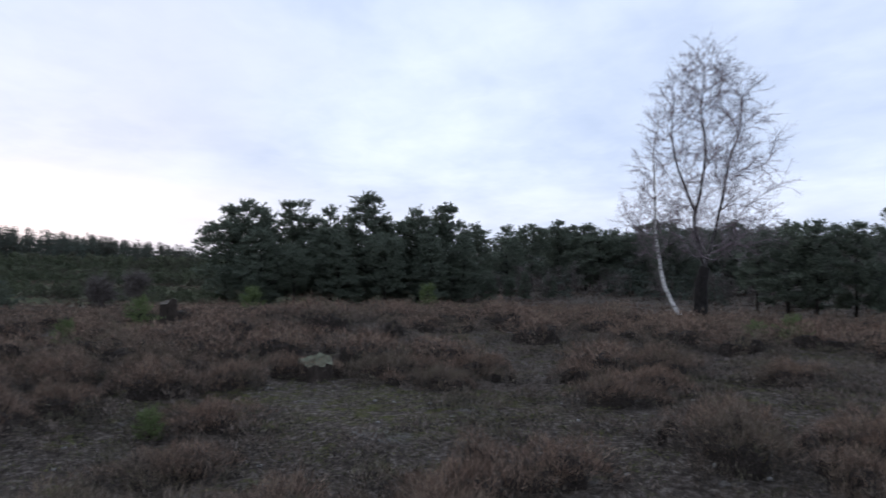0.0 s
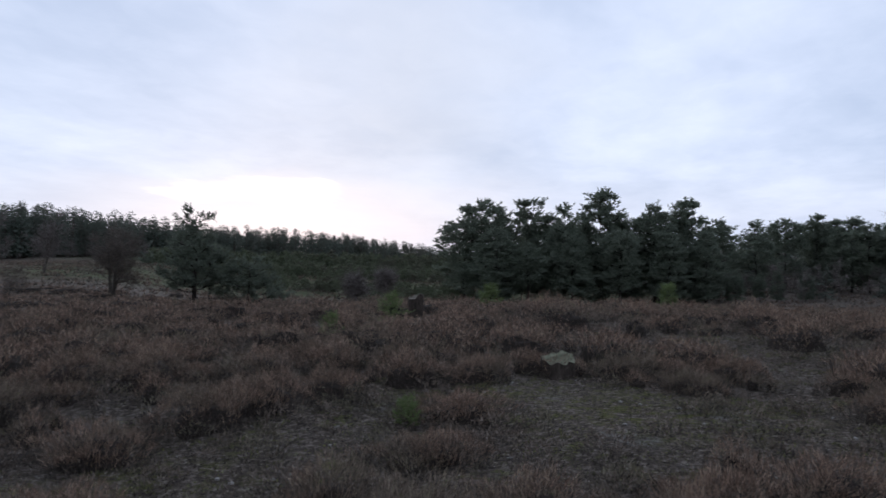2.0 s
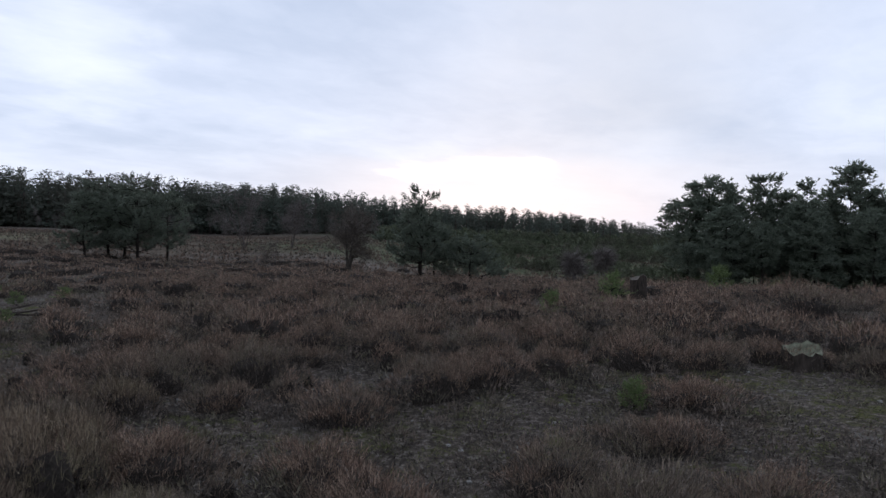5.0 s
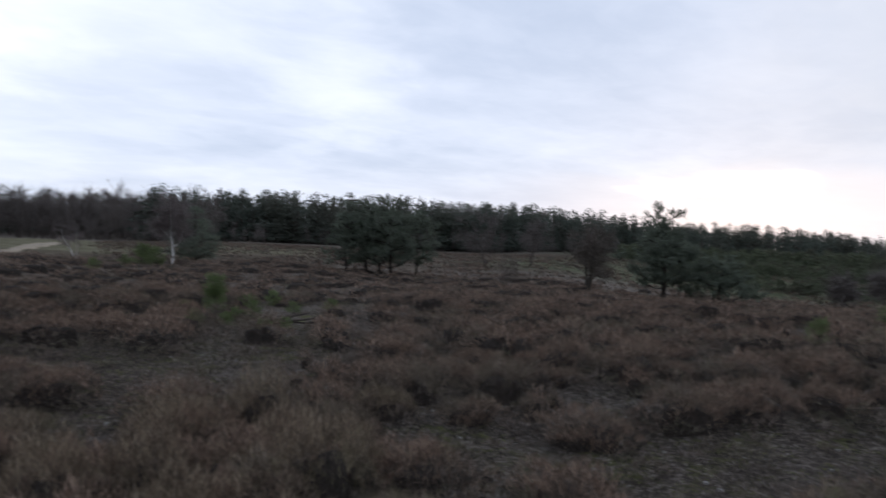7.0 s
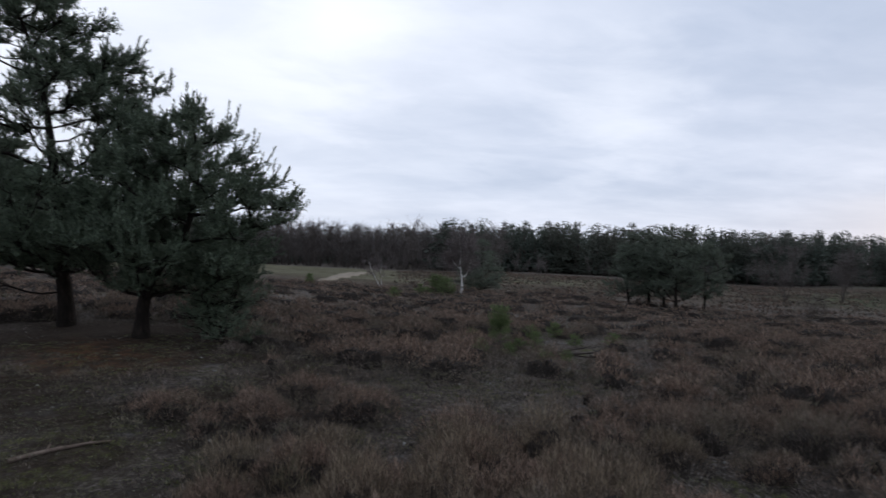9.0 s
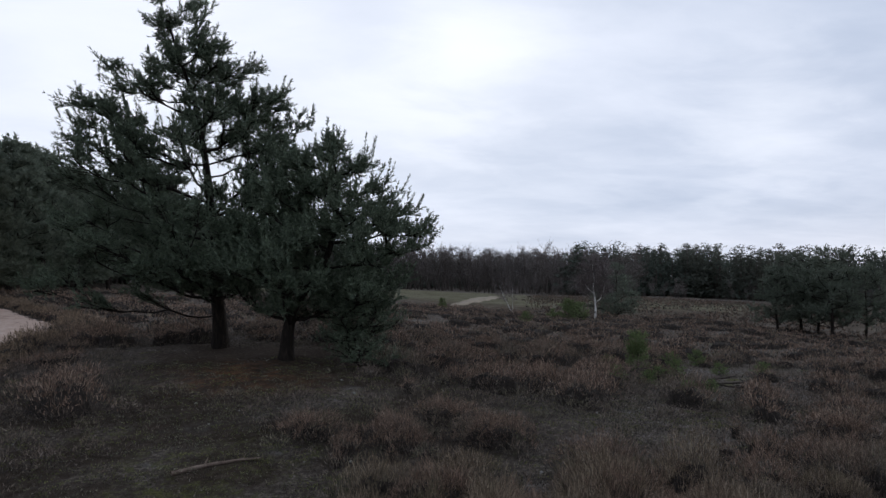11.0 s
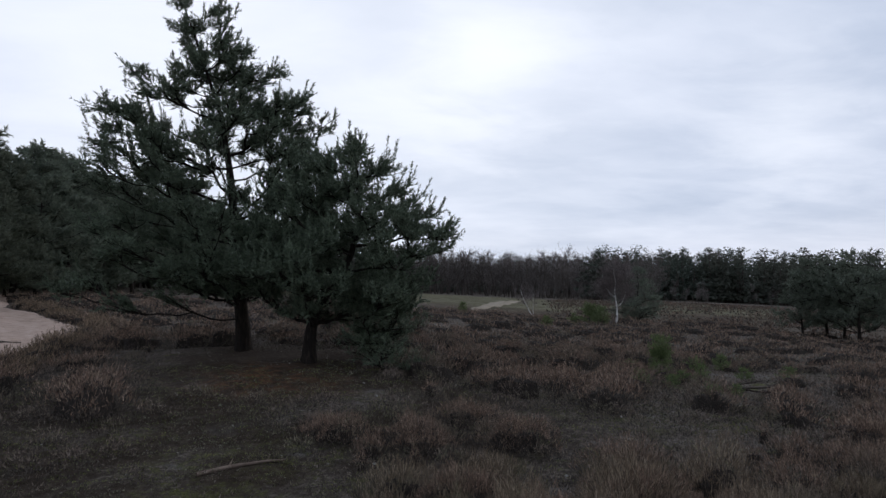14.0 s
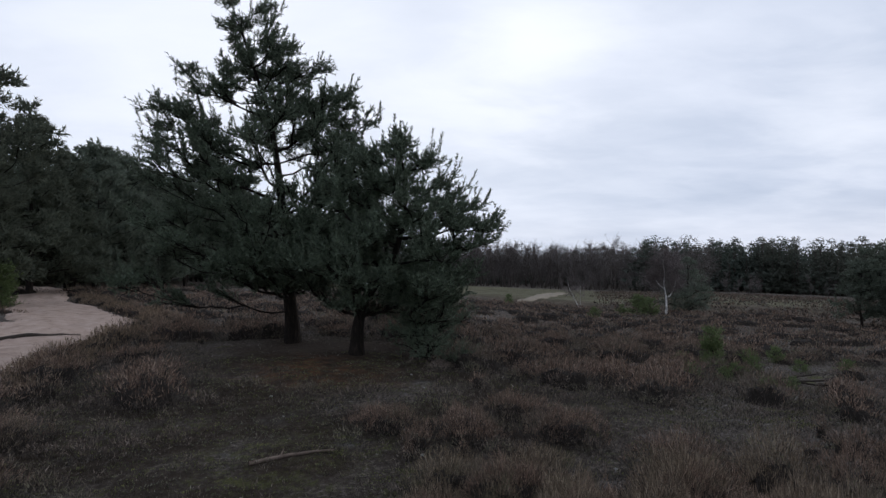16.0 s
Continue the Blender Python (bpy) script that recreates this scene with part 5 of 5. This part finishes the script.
# small green pines and saplings
SAPL = dict(whorl=0.24, limbs=5, twig_step=0.20, per=10, needle=0.08, width=0.020, shoot=0.16, top=0.05, trunk_r=0.02, sides=5)
for i, (a, r, hh, rc) in enumerate(((22.4, 17.0, 0.66, 0.46), (27.0, 13.8, 0.46, 0.26), (21.2, 6.6, 0.27, 0.14), (1.2, 27.5, 0.95, 0.36), (14.6, 26.0, 0.85, 0.55), (10.8, 27.0, 0.45, 0.3),
                                    (-25.2, 13.0, 0.42, 0.40), (-22.9, 13.6, 0.34, 0.30), (71.2, 16.0, 0.80, 0.15), (68.4, 15.4, 0.32, 0.28), (72.6, 14.2, 0.30, 0.26), (67.0, 18.0, 0.35, 0.30),
                                    (75.4, 40.0, 0.9, 0.8), (79.5, 34.0, 0.55, 0.5), (76.2, 41.0, 1.1, 0.7), (-1.5, 27.0, 0.3, 0.2), (66.0, 14.0, 0.22, 0.2), (86.0, 40.0, 0.6, 0.3), (122.3, 29.0, 1.4, 0.9), (69.6, 15.0, 0.26, 0.24), (77.4, 38.0, 0.5, 0.5),
                                    (70.4, 14.4, 0.22, 0.28), (67.6, 13.7, 0.20, 0.25), (65.4, 16.4, 0.26, 0.30), (73.4, 16.8, 0.25, 0.30), (62.6, 17.2, 0.24, 0.30), (68.8, 17.3, 0.30, 0.34))):
    pine("pine_sapling", at(a, r, 0, 0, hh / 1.3), "small bright green pine sapling among the heather", 90 + i, M_YOUNG, height=1.15, reach=1.1 * rc / hh, clear=0.05, **SAPL)

# ================= woods =================
VARIANTS = []
TALL = dict(pad=0.95, twigs=11, shoots=4, per=6, needle=0.27, width=0.115, shoot=0.40, flat=0.50, fine=False, girth=0.022, rise=0.3)
TALL_ENV = (((2.0, 3.5, 5.5, 7.0, 8.6, 9.5), (1.8, 2.3, 2.2, 2.3, 2.2, 1.4), (1.9, 2.4, 2.3, 2.5, 2.3, 1.5)),      # broad, flat-topped
            ((1.2, 3.0, 5.0, 7.0, 8.5, 9.6), (1.6, 2.2, 2.0, 1.5, 1.0, 0.4), (1.7, 2.2, 1.9, 1.4, 0.9, 0.4)),      # narrow
            ((1.0, 3.0, 5.0, 6.8, 8.3, 9.6), (2.2, 2.9, 2.8, 2.3, 1.8, 0.9), (2.2, 2.8, 2.9, 2.3, 1.7, 0.8)),      # tall dome
            ((3.0, 4.5, 6.0, 7.5, 8.8, 9.5), (1.3, 1.9, 2.2, 2.3, 1.7, 0.7), (1.4, 2.0, 2.3, 2.1, 1.6, 0.7)),      # high-crowned
            ((0.8, 2.0, 3.5, 5.5, 7.8, 9.6), (2.4, 2.7, 2.6, 2.1, 1.2, 0.2), (2.3, 2.8, 2.5, 2.0, 1.2, 0.2)))      # cone, green to the foot
for i in range(5):
    env = TALL_ENV[i]
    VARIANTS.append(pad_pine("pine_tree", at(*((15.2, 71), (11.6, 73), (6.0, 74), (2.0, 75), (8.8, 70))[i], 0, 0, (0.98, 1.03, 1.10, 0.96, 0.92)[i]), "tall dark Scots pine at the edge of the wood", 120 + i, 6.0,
                             ((0, 0, -0.15), (0.1, 0, 3.0), (-0.1, 0.1, 6.0), (0, 0, 9.3)), 0.17, (*env, env[1]), (66, 54, 78, 50, 72)[i], 0.80, M_NEEDLE_MID_HAZE, "pines at the wood's edge", shell=0.5,
                             tips=(((-0.5, 0, 9.4), (0.9, 0, 9.6)) if i == 1 else ((0.0, 0.0, 9.7),)), **TALL))


def edge_tree(bearing_deg, r, height, k, rng):
    x, y = polar(bearing_deg, r)
    s = height / 10.4
    kin = FINE[k % 2] if r < 43 else VARIANTS[k % 5]
    return copy_thing(kin, pose(x, y, gz(x, y) - 0.05, 0, 0, rng.uniform(0, 360)) @ Matrix.Diagonal((s * rng.uniform(0.95, 1.25), s * rng.uniform(0.95, 1.25), s, 1)))


rng = np.random.default_rng(7)
# the clump straight ahead: outline trees one by one
for i, (a, r, hh) in enumerate(((16.6, 70, 8.2), (13.6, 72, 8.6), (10.2, 74, 8.2), (7.6, 75, 9.2), (4.4, 75, 9.2), (3.2, 77, 8.8), (0.6, 77, 8.6), (-0.3, 78, 9.6), (-2.6, 82, 8.8),
                                (-5.0, 88, 9.0), (-7.0, 92, 8.8), (-9.0, 96, 9.0), (14.0, 66, 6.5), (11.6, 66, 6.0), (8.2, 68, 7.0), (4.6, 69, 7.2), (1.0, 71, 6.8), (-1.6, 74, 6.5),
                                (-23.4, 64, 7.3), (-25.4, 63, 8.0), (-27.2, 62, 7.6), (-29.6, 64, 7.4), (-32.2, 62, 7.9), (-34.5, 63, 7.6))):
    edge_tree(a, r, hh, i, rng)
for i in range(16):
    edge_tree(-9 - i * 1.05, rng.uniform(84, 100), rng.uniform(7.6, 9.0), i, rng)
FINE_SPEC = dict(TALL, pad=0.85, twigs=13, shoots=5, per=6, needle=0.24, width=0.075, shoot=0.36, candle=0.0)
FINE = [pad_pine("pine_tree", at(a, r, 0, 0, 0.9), "tall dark Scots pine at the edge of the wood", 130 + i, a, ((0, 0, -0.15), (0.1, 0, 3.0), (-0.1, 0.1, 6.0), (0, 0, 9.0)), 0.17,
                 (*TALL_ENV[(2, 4)[i]], TALL_ENV[(2, 4)[i]][1]), 70, 0.85, M_NEEDLE_EDGE, "pines at the wood's edge", shell=0.5, **FINE_SPEC) for i, (a, r) in enumerate(((123.4, 31.5), (120.6, 38.0)))]
for i in range(18):
    edge_tree(16.5 - i * 1.45 + rng.uniform(-0.4, 0.4), np.interp(i, (0, 17), (63, 78)) + rng.uniform(0, 4), rng.uniform(2.4, 4.6), i, rng)
# the wood beside the path
for i, (a, r, hh) in enumerate(((126.5, 27, 8.6), (118.4, 40, 8.3), (116.6, 44, 7.6), (114.6, 47, 8.5), (112.6, 51, 8.5), (110.6, 55, 8.5), (108.6, 60, 9.0), (106.4, 66, 9.2), (104, 74, 9.0), (101, 84, 9.0), (98, 92, 9.2))):
    edge_tree(a, r, hh, i, rng)
for i in range(16):
    a = rng.uniform(104, 125)
    edge_tree(a, np.interp(a, (104, 112, 118, 125), (82, 58, 48, 34)) + rng.uniform(0, 12), rng.uniform(7.8, 9.2), i, rng)


def replicate(rng, V, F, xs, ys, heights, base_h, wide=1.0):
    """Copies of one plant, joined into one mesh."""
    n = len(xs)
    a = rng.uniform(0, 2 * np.pi, n)
    s = heights / base_h
    w = s * wide * rng.uniform(0.85, 1.2, n)
    ca, sa = np.cos(a), np.sin(a)
    vx = V[None, :, 0] * ca[:, None] - V[None, :, 1] * sa[:, None]
    vy = V[None, :, 0] * sa[:, None] + V[None, :, 1] * ca[:, None]
    out = np.stack([vx * w[:, None] + xs[:, None], vy * w[:, None] + ys[:, None], V[None, :, 2] * s[:, None] + ground_z(xs, ys)[:, None]], -1)
    f = F[None] + (np.arange(n) * len(V))[:, None, None]
    return out.reshape(-1, 3), f.reshape(-1, 3)


def far_wood(name, seed, rows, n, heights, label, kinds, mats, wide=1.0):
    """A distant wood of many trees. rows: bearings and their nearest distances."""
    rng = np.random.default_rng(seed)
    az = rng.uniform(rows[0][0], rows[-1][0], n)
    near = np.interp(az, [r[0] for r in rows], [r[1] for r in rows])
    r = near * (1 + 0.32 * rng.random(n) ** 1.6)
    xs, ys = -np.sin(np.radians(az)) * r, np.cos(np.radians(az)) * r
    hs = rng.uniform(*heights, n) * np.interp(az, [q[0] for q in rows], [q[2] for q in rows])
    pick = rng.integers(0, len(kinds), n)
    crowns, stems = [], []
    for k, (trunk, wood_, leaf) in enumerate(kinds):
        s = pick == k
        if s.any():
            crowns.append(replicate(np.random.default_rng(seed + k), *leaf, xs[s], ys[s], hs[s], 10.0, wide))
            stems.append(replicate(np.random.default_rng(seed + k), *joined([trunk, *wood_]), xs[s], ys[s], hs[s], 10.0, wide))
    c, st = joined(crowns), joined(stems)
    v, f = joined([c, st])
    idx = np.concatenate([np.zeros(len(c[1])), np.ones(len(st[1]))])
    return tagged(new(name, tri_mesh(name, v, f, mats, idx)), label, "woods", kind="stuff")


far_pines = [clump_parts(140 + i, height=10.0, reach=(2.0, 2.3, 1.7)[i], clear=(0.3, 0.9, 0.2)[i], clumps=40, per=8, size=0.66, width=0.33, limbs=0, ball=0.80, flat=0.6, sides=3, taper=0.35,
                         profile=((0.95, 1.0, 0.75, 0.40, 0.05), (0.9, 1.0, 0.90, 0.55, 0.10), (1.0, 0.95, 0.65, 0.30, 0.0))[i]) for i in range(3)]
far_bare = []
for i in range(3):
    g = np.random.default_rng(150 + i)
    st = [(bend(g, (0, 0, -0.1), unit(np.array([g.normal() * 0.12, g.normal() * 0.12, 1])), 9.2, 6, 0.05, 0.05), 0.13)]
    tb_, lb_, tw_ = bare_parts(160 + i, st, 1.3, 0.055, ((12, 0.36, 0.5, 0.15, 0.1),), 24, sides=3)
    far_bare.append((joined(tb_), [], tw_))
far_wood("far_woods", 201, ((35, 186, 0.78), (40, 168, 0.82), (45, 156, 0.84), (50, 145, 0.87), (60, 150, 0.95), (66, 160, 1.0), (76, 160, 0.98)), 800, (7.4, 12.2),
         "distant dark pine wood along the edge of the heath", far_pines, [M_NEEDLE_FAR_HAZE, M_BARK_FAR], 1.4)
far_wood("far_woods", 212, ((11, 255, 0.62), (17.5, 245, 0.58), (20, 240, 0.68), (24.5, 230, 0.86), (27, 218, 0.91), (31.4, 203, 0.97), (36, 184, 0.86)), 460, (8.6, 10.9),
         "smooth-topped dark wood on the distant rise", far_pines, [M_NEEDLE_FAR_HAZE, M_BARK_FAR], 1.4)
far_wood("undergrowth", 210, ((36, 150, 1.0), (44, 138, 1.0), (50, 128, 1.0), (60, 132, 1.0), (70, 142, 1.0), (82, 140, 1.0)), 190, (1.4, 4.8), "leafless brown undergrowth along the edge of the wood", far_bare, [M_BARE_FAR, M_BARK_FAR])
far_wood("far_woods", 202, ((74, 165, 1.0), (84, 160, 0.95), (92, 150, 0.95)), 220, (9.0, 11.5), "distant leafless brown-grey wood behind the heath", far_bare, [M_BARE_FAR, M_BARK_FAR])
far_wood("far_woods", 209, ((70, 205, 1.0), (94, 195, 1.0)), 240, (9.0, 11.0), "dark pine wood behind the leafless trees", far_pines, [M_NEEDLE_FAR_HAZE, M_BARK_FAR], 1.4)
far_wood("far_woods", 203, ((-36, 105, 0.9), (-20, 115, 0.85), (-4, 110, 0.85), (14, 92, 0.85)), 260, (8.0, 10.0), "dark pine wood behind the birch and the clump", far_pines, [M_NEEDLE_FAR_HAZE, M_BARK_FAR], 1.4)
far_wood("far_woods", 204, ((-34, 100, 0.85), (-14, 104, 0.85)), 30, (7.5, 9.0), "leafless trees in the wood behind the birch", far_bare, [M_BARE_FAR, M_BARK_FAR])
far_wood("undergrowth", 213, ((-37, 70, 1.0), (-22, 74, 1.0), (-8, 78, 1.0), (2, 80, 1.0)), 80, (1.6, 4.2), "leafless brown undergrowth at the foot of the pine wood", far_bare, [M_BARE_FAR, M_BARK_FAR], 1.3)
far_wood("young_pine_thicket", 214, ((-37, 72, 1.0), (-22, 76, 1.0), (-8, 80, 1.0), (4, 82, 1.0)), 90, (1.8, 4.4), "low dark pines at the foot of the wood", far_pines, [M_NEEDLE_FAR_HAZE, M_BARK_FAR], 1.6)
far_wood("far_woods", 205, ((92, 130, 1.0), (100, 105, 0.95), (112, 70, 0.95), (126, 46, 0.95)), 340, (9.0, 10.5), "dark pine wood beyond the sandy path", far_pines, [M_NEEDLE_FAR_HAZE, M_BARK_FAR])
far_wood("far_woods", 206, ((126, 60, 1.0), (230, 90, 1.0), (325, 100, 1.0)), 70, (9.0, 11.0), "pine wood around the rest of the heath", far_pines, [M_NEEDLE_FAR_HAZE, M_BARK_FAR])
young = [clump_parts(170 + i, height=10.0, reach=4.6, clear=0.5, clumps=22, per=10, size=2.2, width=1.0, limbs=0, ball=2.2, sides=3, trunk_r=0.3, profile=(1.0, 0.95, 0.7, 0.4, 0.1)) for i in range(2)]
far_wood("young_pine_thicket", 207, ((16, 66, 1.0), (24, 62, 1.0), (34, 72, 1.0)), 190, (0.5, 1.1), "thicket of green young pines in the hollow", young, [M_THICKET, M_BARK_FAR])
far_wood("young_pine_thicket", 208, ((16, 100, 1.0), (26, 90, 1.0), (38, 100, 1.0)), 330, (0.7, 1.6), "slope of green young pines below the far wood", young, [M_THICKET, M_BARK_FAR])
far_wood("young_pine_thicket", 211, ((14, 142, 1.0), (26, 130, 1.0), (40, 132, 1.0)), 330, (1.2, 2.8), "green young pines at the foot of the far wood", young, [M_THICKET, M_BARK_FAR])


# ================= stumps, dead wood, stones =================
def stump_mesh(seed, radius, height, slant, sides=18, rows=7):
    rng = np.random.default_rng(seed)
    a = np.arange(sides) / sides * 2 * np.pi
    lob = 1 + 0.14 * np.sin(3 * a + seed) + 0.08 * np.sin(7 * a + 1) + rng.normal(size=sides) * 0.03
    v = []
    for i in range(rows):
        u = i / (rows - 1)
        rr = radius * lob * (1 + 0.35 * (1 - u) ** 3)
        zz = -0.08 + u * (height + 0.08) + u * slant * np.cos(a) * radius + u ** 3 * rng.normal(size=sides) * 0.03
        v.append(np.stack([np.cos(a) * rr, np.sin(a) * rr, zz], 1))
    v.append(np.stack([np.cos(a) * radius * 0.6 * lob, np.sin(a) * radius * 0.6 * lob, height + slant * np.cos(a) * radius * 0.6 - 0.03 + rng.normal(size=sides) * 0.015], 1))
    v = np.concatenate(v + [np.array([[0, 0, height - 0.05]])])
    f = []
    for i in range(rows):
        for j in range(sides):
            p, q = i * sides + j, i * sides + (j + 1) % sides
            f += [(p, q, q + sides), (p, q + sides, p + sides)]
    for j in range(sides):
        f.append((rows * sides + j, rows * sides + (j + 1) % sides, len(v) - 1))
    f = np.array(f)
    n_side = (rows - 1) * sides * 2
    top = f[n_side:]
    return (v, f[:n_side]), (v[(rows - 1) * sides:], top - (rows - 1) * sides)


sx = thing("tree_stump", at(9.74, 8.88, 100), "weathered tree stump with a pale lichen-covered slanting top", "stump")
side_, top_ = stump_mesh(5, 0.19, 0.20, 0.26)
mpart("stump_body", *side_, M_DARKWOOD, sx, smooth=True)
mpart("cut_top", *top_, M_LICHEN, sx, "pale green lichen-covered cut top")
sy = thing("tree_stump", at(20.5, 18.0, 30), "dark rotten tree stump standing in the heather", "stump")
side_, top_ = stump_mesh(9, 0.19, 0.52, 0.3)
mpart("stump_body", *side_, M_DARKWOOD, sy, smooth=True)
mpart("cut_top", *top_, M_STUMP, sy, "grey weathered cut top")


def stick(name, bearing_deg, r, length, girth, turn, label, seed, mat, up=0.0):
    g = np.random.default_rng(seed)
    x, y = polar(bearing_deg, r)
    c = bend(g, (-length / 2, 0, 0), np.array([1.0, 0, 0]), length, 9, 0.0, 0.10)
    m = pose(x, y, 0, 0, 0, turn)
    w = np.array([m @ Vector(p) for p in c])
    lo = ground_z(w[:, 0], w[:, 1]) + girth * 0.7
    c[:, 2] = lo - gz(x, y) + np.linspace(0, up, len(c))
    rad = girth * np.linspace(1.0, 0.6, len(c)) * g.uniform(0.9, 1.15, len(c))
    ch = [tube(c, rad, 8)]
    for s in (3, 6, 7):
        tw = bend(g, c[s], unit(np.array([0.6, g.choice([-1, 1]) * 0.6, 0.25])), length * 0.13, 3, 0, 0.15)
        ch.append(tube(tw, np.linspace(girth * 0.5, girth * 0.2, 4), 5))
    v, f = joined(ch)
    ob = new(name, tri_mesh(name, v, f, mat, smooth=True))
    ob.matrix_basis = pose(x, y, gz(x, y), 0, 0, turn)
    return tagged(ob, label, "dead wood")


stick("dead_branch", 101.9, 7.5, 0.95, 0.022, 136, "fallen bare pine branch lying on the moss", 301, M_STICK)
stick("dead_branch", 81.2, 5.2, 0.32, 0.026, 86, "short piece of dead branch half hidden in heather", 302, M_STUMP)
for i, (a, r, ln, tn) in enumerate(((64.6, 14.7, 1.2, 20), (65.4, 14.9, 0.9, 80), (64.0, 15.1, 1.0, 140), (66.4, 14.6, 0.8, 50), (63.2, 14.8, 1.1, 5), (65.8, 15.4, 1.0, 110))):
    stick("dead_branch", a, r, ln, 0.02, tn, "dark dead branch in a heap of brushwood", 310 + i, M_DARKWOOD, 0.12)


# dark ridge added in place of the shadow along an eroded step in the path
rx_, ry_ = polar(120.6, 17.6)
g_ = np.random.default_rng(330)
row_ = bend(g_, (-1.3, 0, 0), np.array([1.0, 0, 0]), 2.6, 12, 0.0, 0.13)
wy_ = pose(rx_, ry_, 0, 0, 0, 122)
flat_ = np.array([wy_ @ Vector(p) for p in row_])
row_[:, 2] = ground_z(flat_[:, 0], flat_[:, 1]) - gz(rx_, ry_) + 0.045
rv_, rf_ = tube(row_, 0.105 * np.sin(np.linspace(0.25, 2.9, 13)) * g_.uniform(0.8, 1.15, 13), 9)
step_shade_ = new("path_step_shade", tri_mesh("path_step_shade", rv_, rf_, M_DARKWOOD, smooth=True))
step_shade_.matrix_basis = pose(rx_, ry_, gz(rx_, ry_), 0, 0, 122)
tagged(step_shade_, "low dark ridge in place of a shaded step across the sandy path", "dead wood")


def stone_mesh(seed):
    g = np.random.default_rng(seed)
    bm = bmesh.new()
    bmesh.ops.create_icosphere(bm, subdivisions=1, radius=1.0)
    for v in bm.verts:
        v.co *= g.uniform(0.75, 1.2)
        v.co.z *= 0.6
    me = bpy.data.meshes.new("pebble")
    bm.to_mesh(me)
    bm.free()
    me.materials.append(M_FLINT)
    return me


sand_patch, _line = ribbon("path", np.array([polar(a, r) for a, r in ((-23.8, 42.0), (-25.0, 42.6), (-26.4, 43.0), (-27.6, 42.4))]), [0.15, 0.7, 0.6, 0.15], 30, 9, 0.12, M_SAND, 8)
tagged(sand_patch, "small patch of bare pale sand in the heather", "sand", kind="structure")
stones = [stone_mesh(400 + i) for i in range(5)]
for i, (a, r, k) in enumerate(((67.2, 12.9, 0.10), (-20.6, 5.9, 0.06), (-19.8, 5.5, 0.045), (64.0, 14.0, 0.07), (13.2, 9.9, 0.03), (8.2, 9.2, 0.03))):
    ob = new("stone", stones[i % 5])
    ob.matrix_basis = at(a, r, 40 * i, -k * 0.3, k)
    tagged(ob, "pale grey weathered stone lying on the heath", "stone")
rng = np.random.default_rng(77)
STONY = ((40, 6.0, 0.9), (8, 7.6, 1.4), (-10, 7.0, 1.4), (-20, 7.0, 1.0), (50, 6.5, 1.2), (90, 8.6, 1.4), (100, 6.8, 1.4), (66, 13.5, 1.4))
for i in range(150):
    a, r, s = STONY[i % len(STONY)]
    px, py = polar(a, r)
    px, py = px + rng.normal() * s, py + rng.normal() * s
    ob = new("pebble", stones[i % 5])
    k = rng.uniform(0.008, 0.026)
    ob.matrix_basis = pose(px, py, gz(px, py) + k * 0.35, 0, 0, rng.uniform(0, 360)) @ Matrix.Scale(k, 4)
    tagged(ob, "small pale flint pebble on the heath soil", "pebble", "pebbles on bare soil")
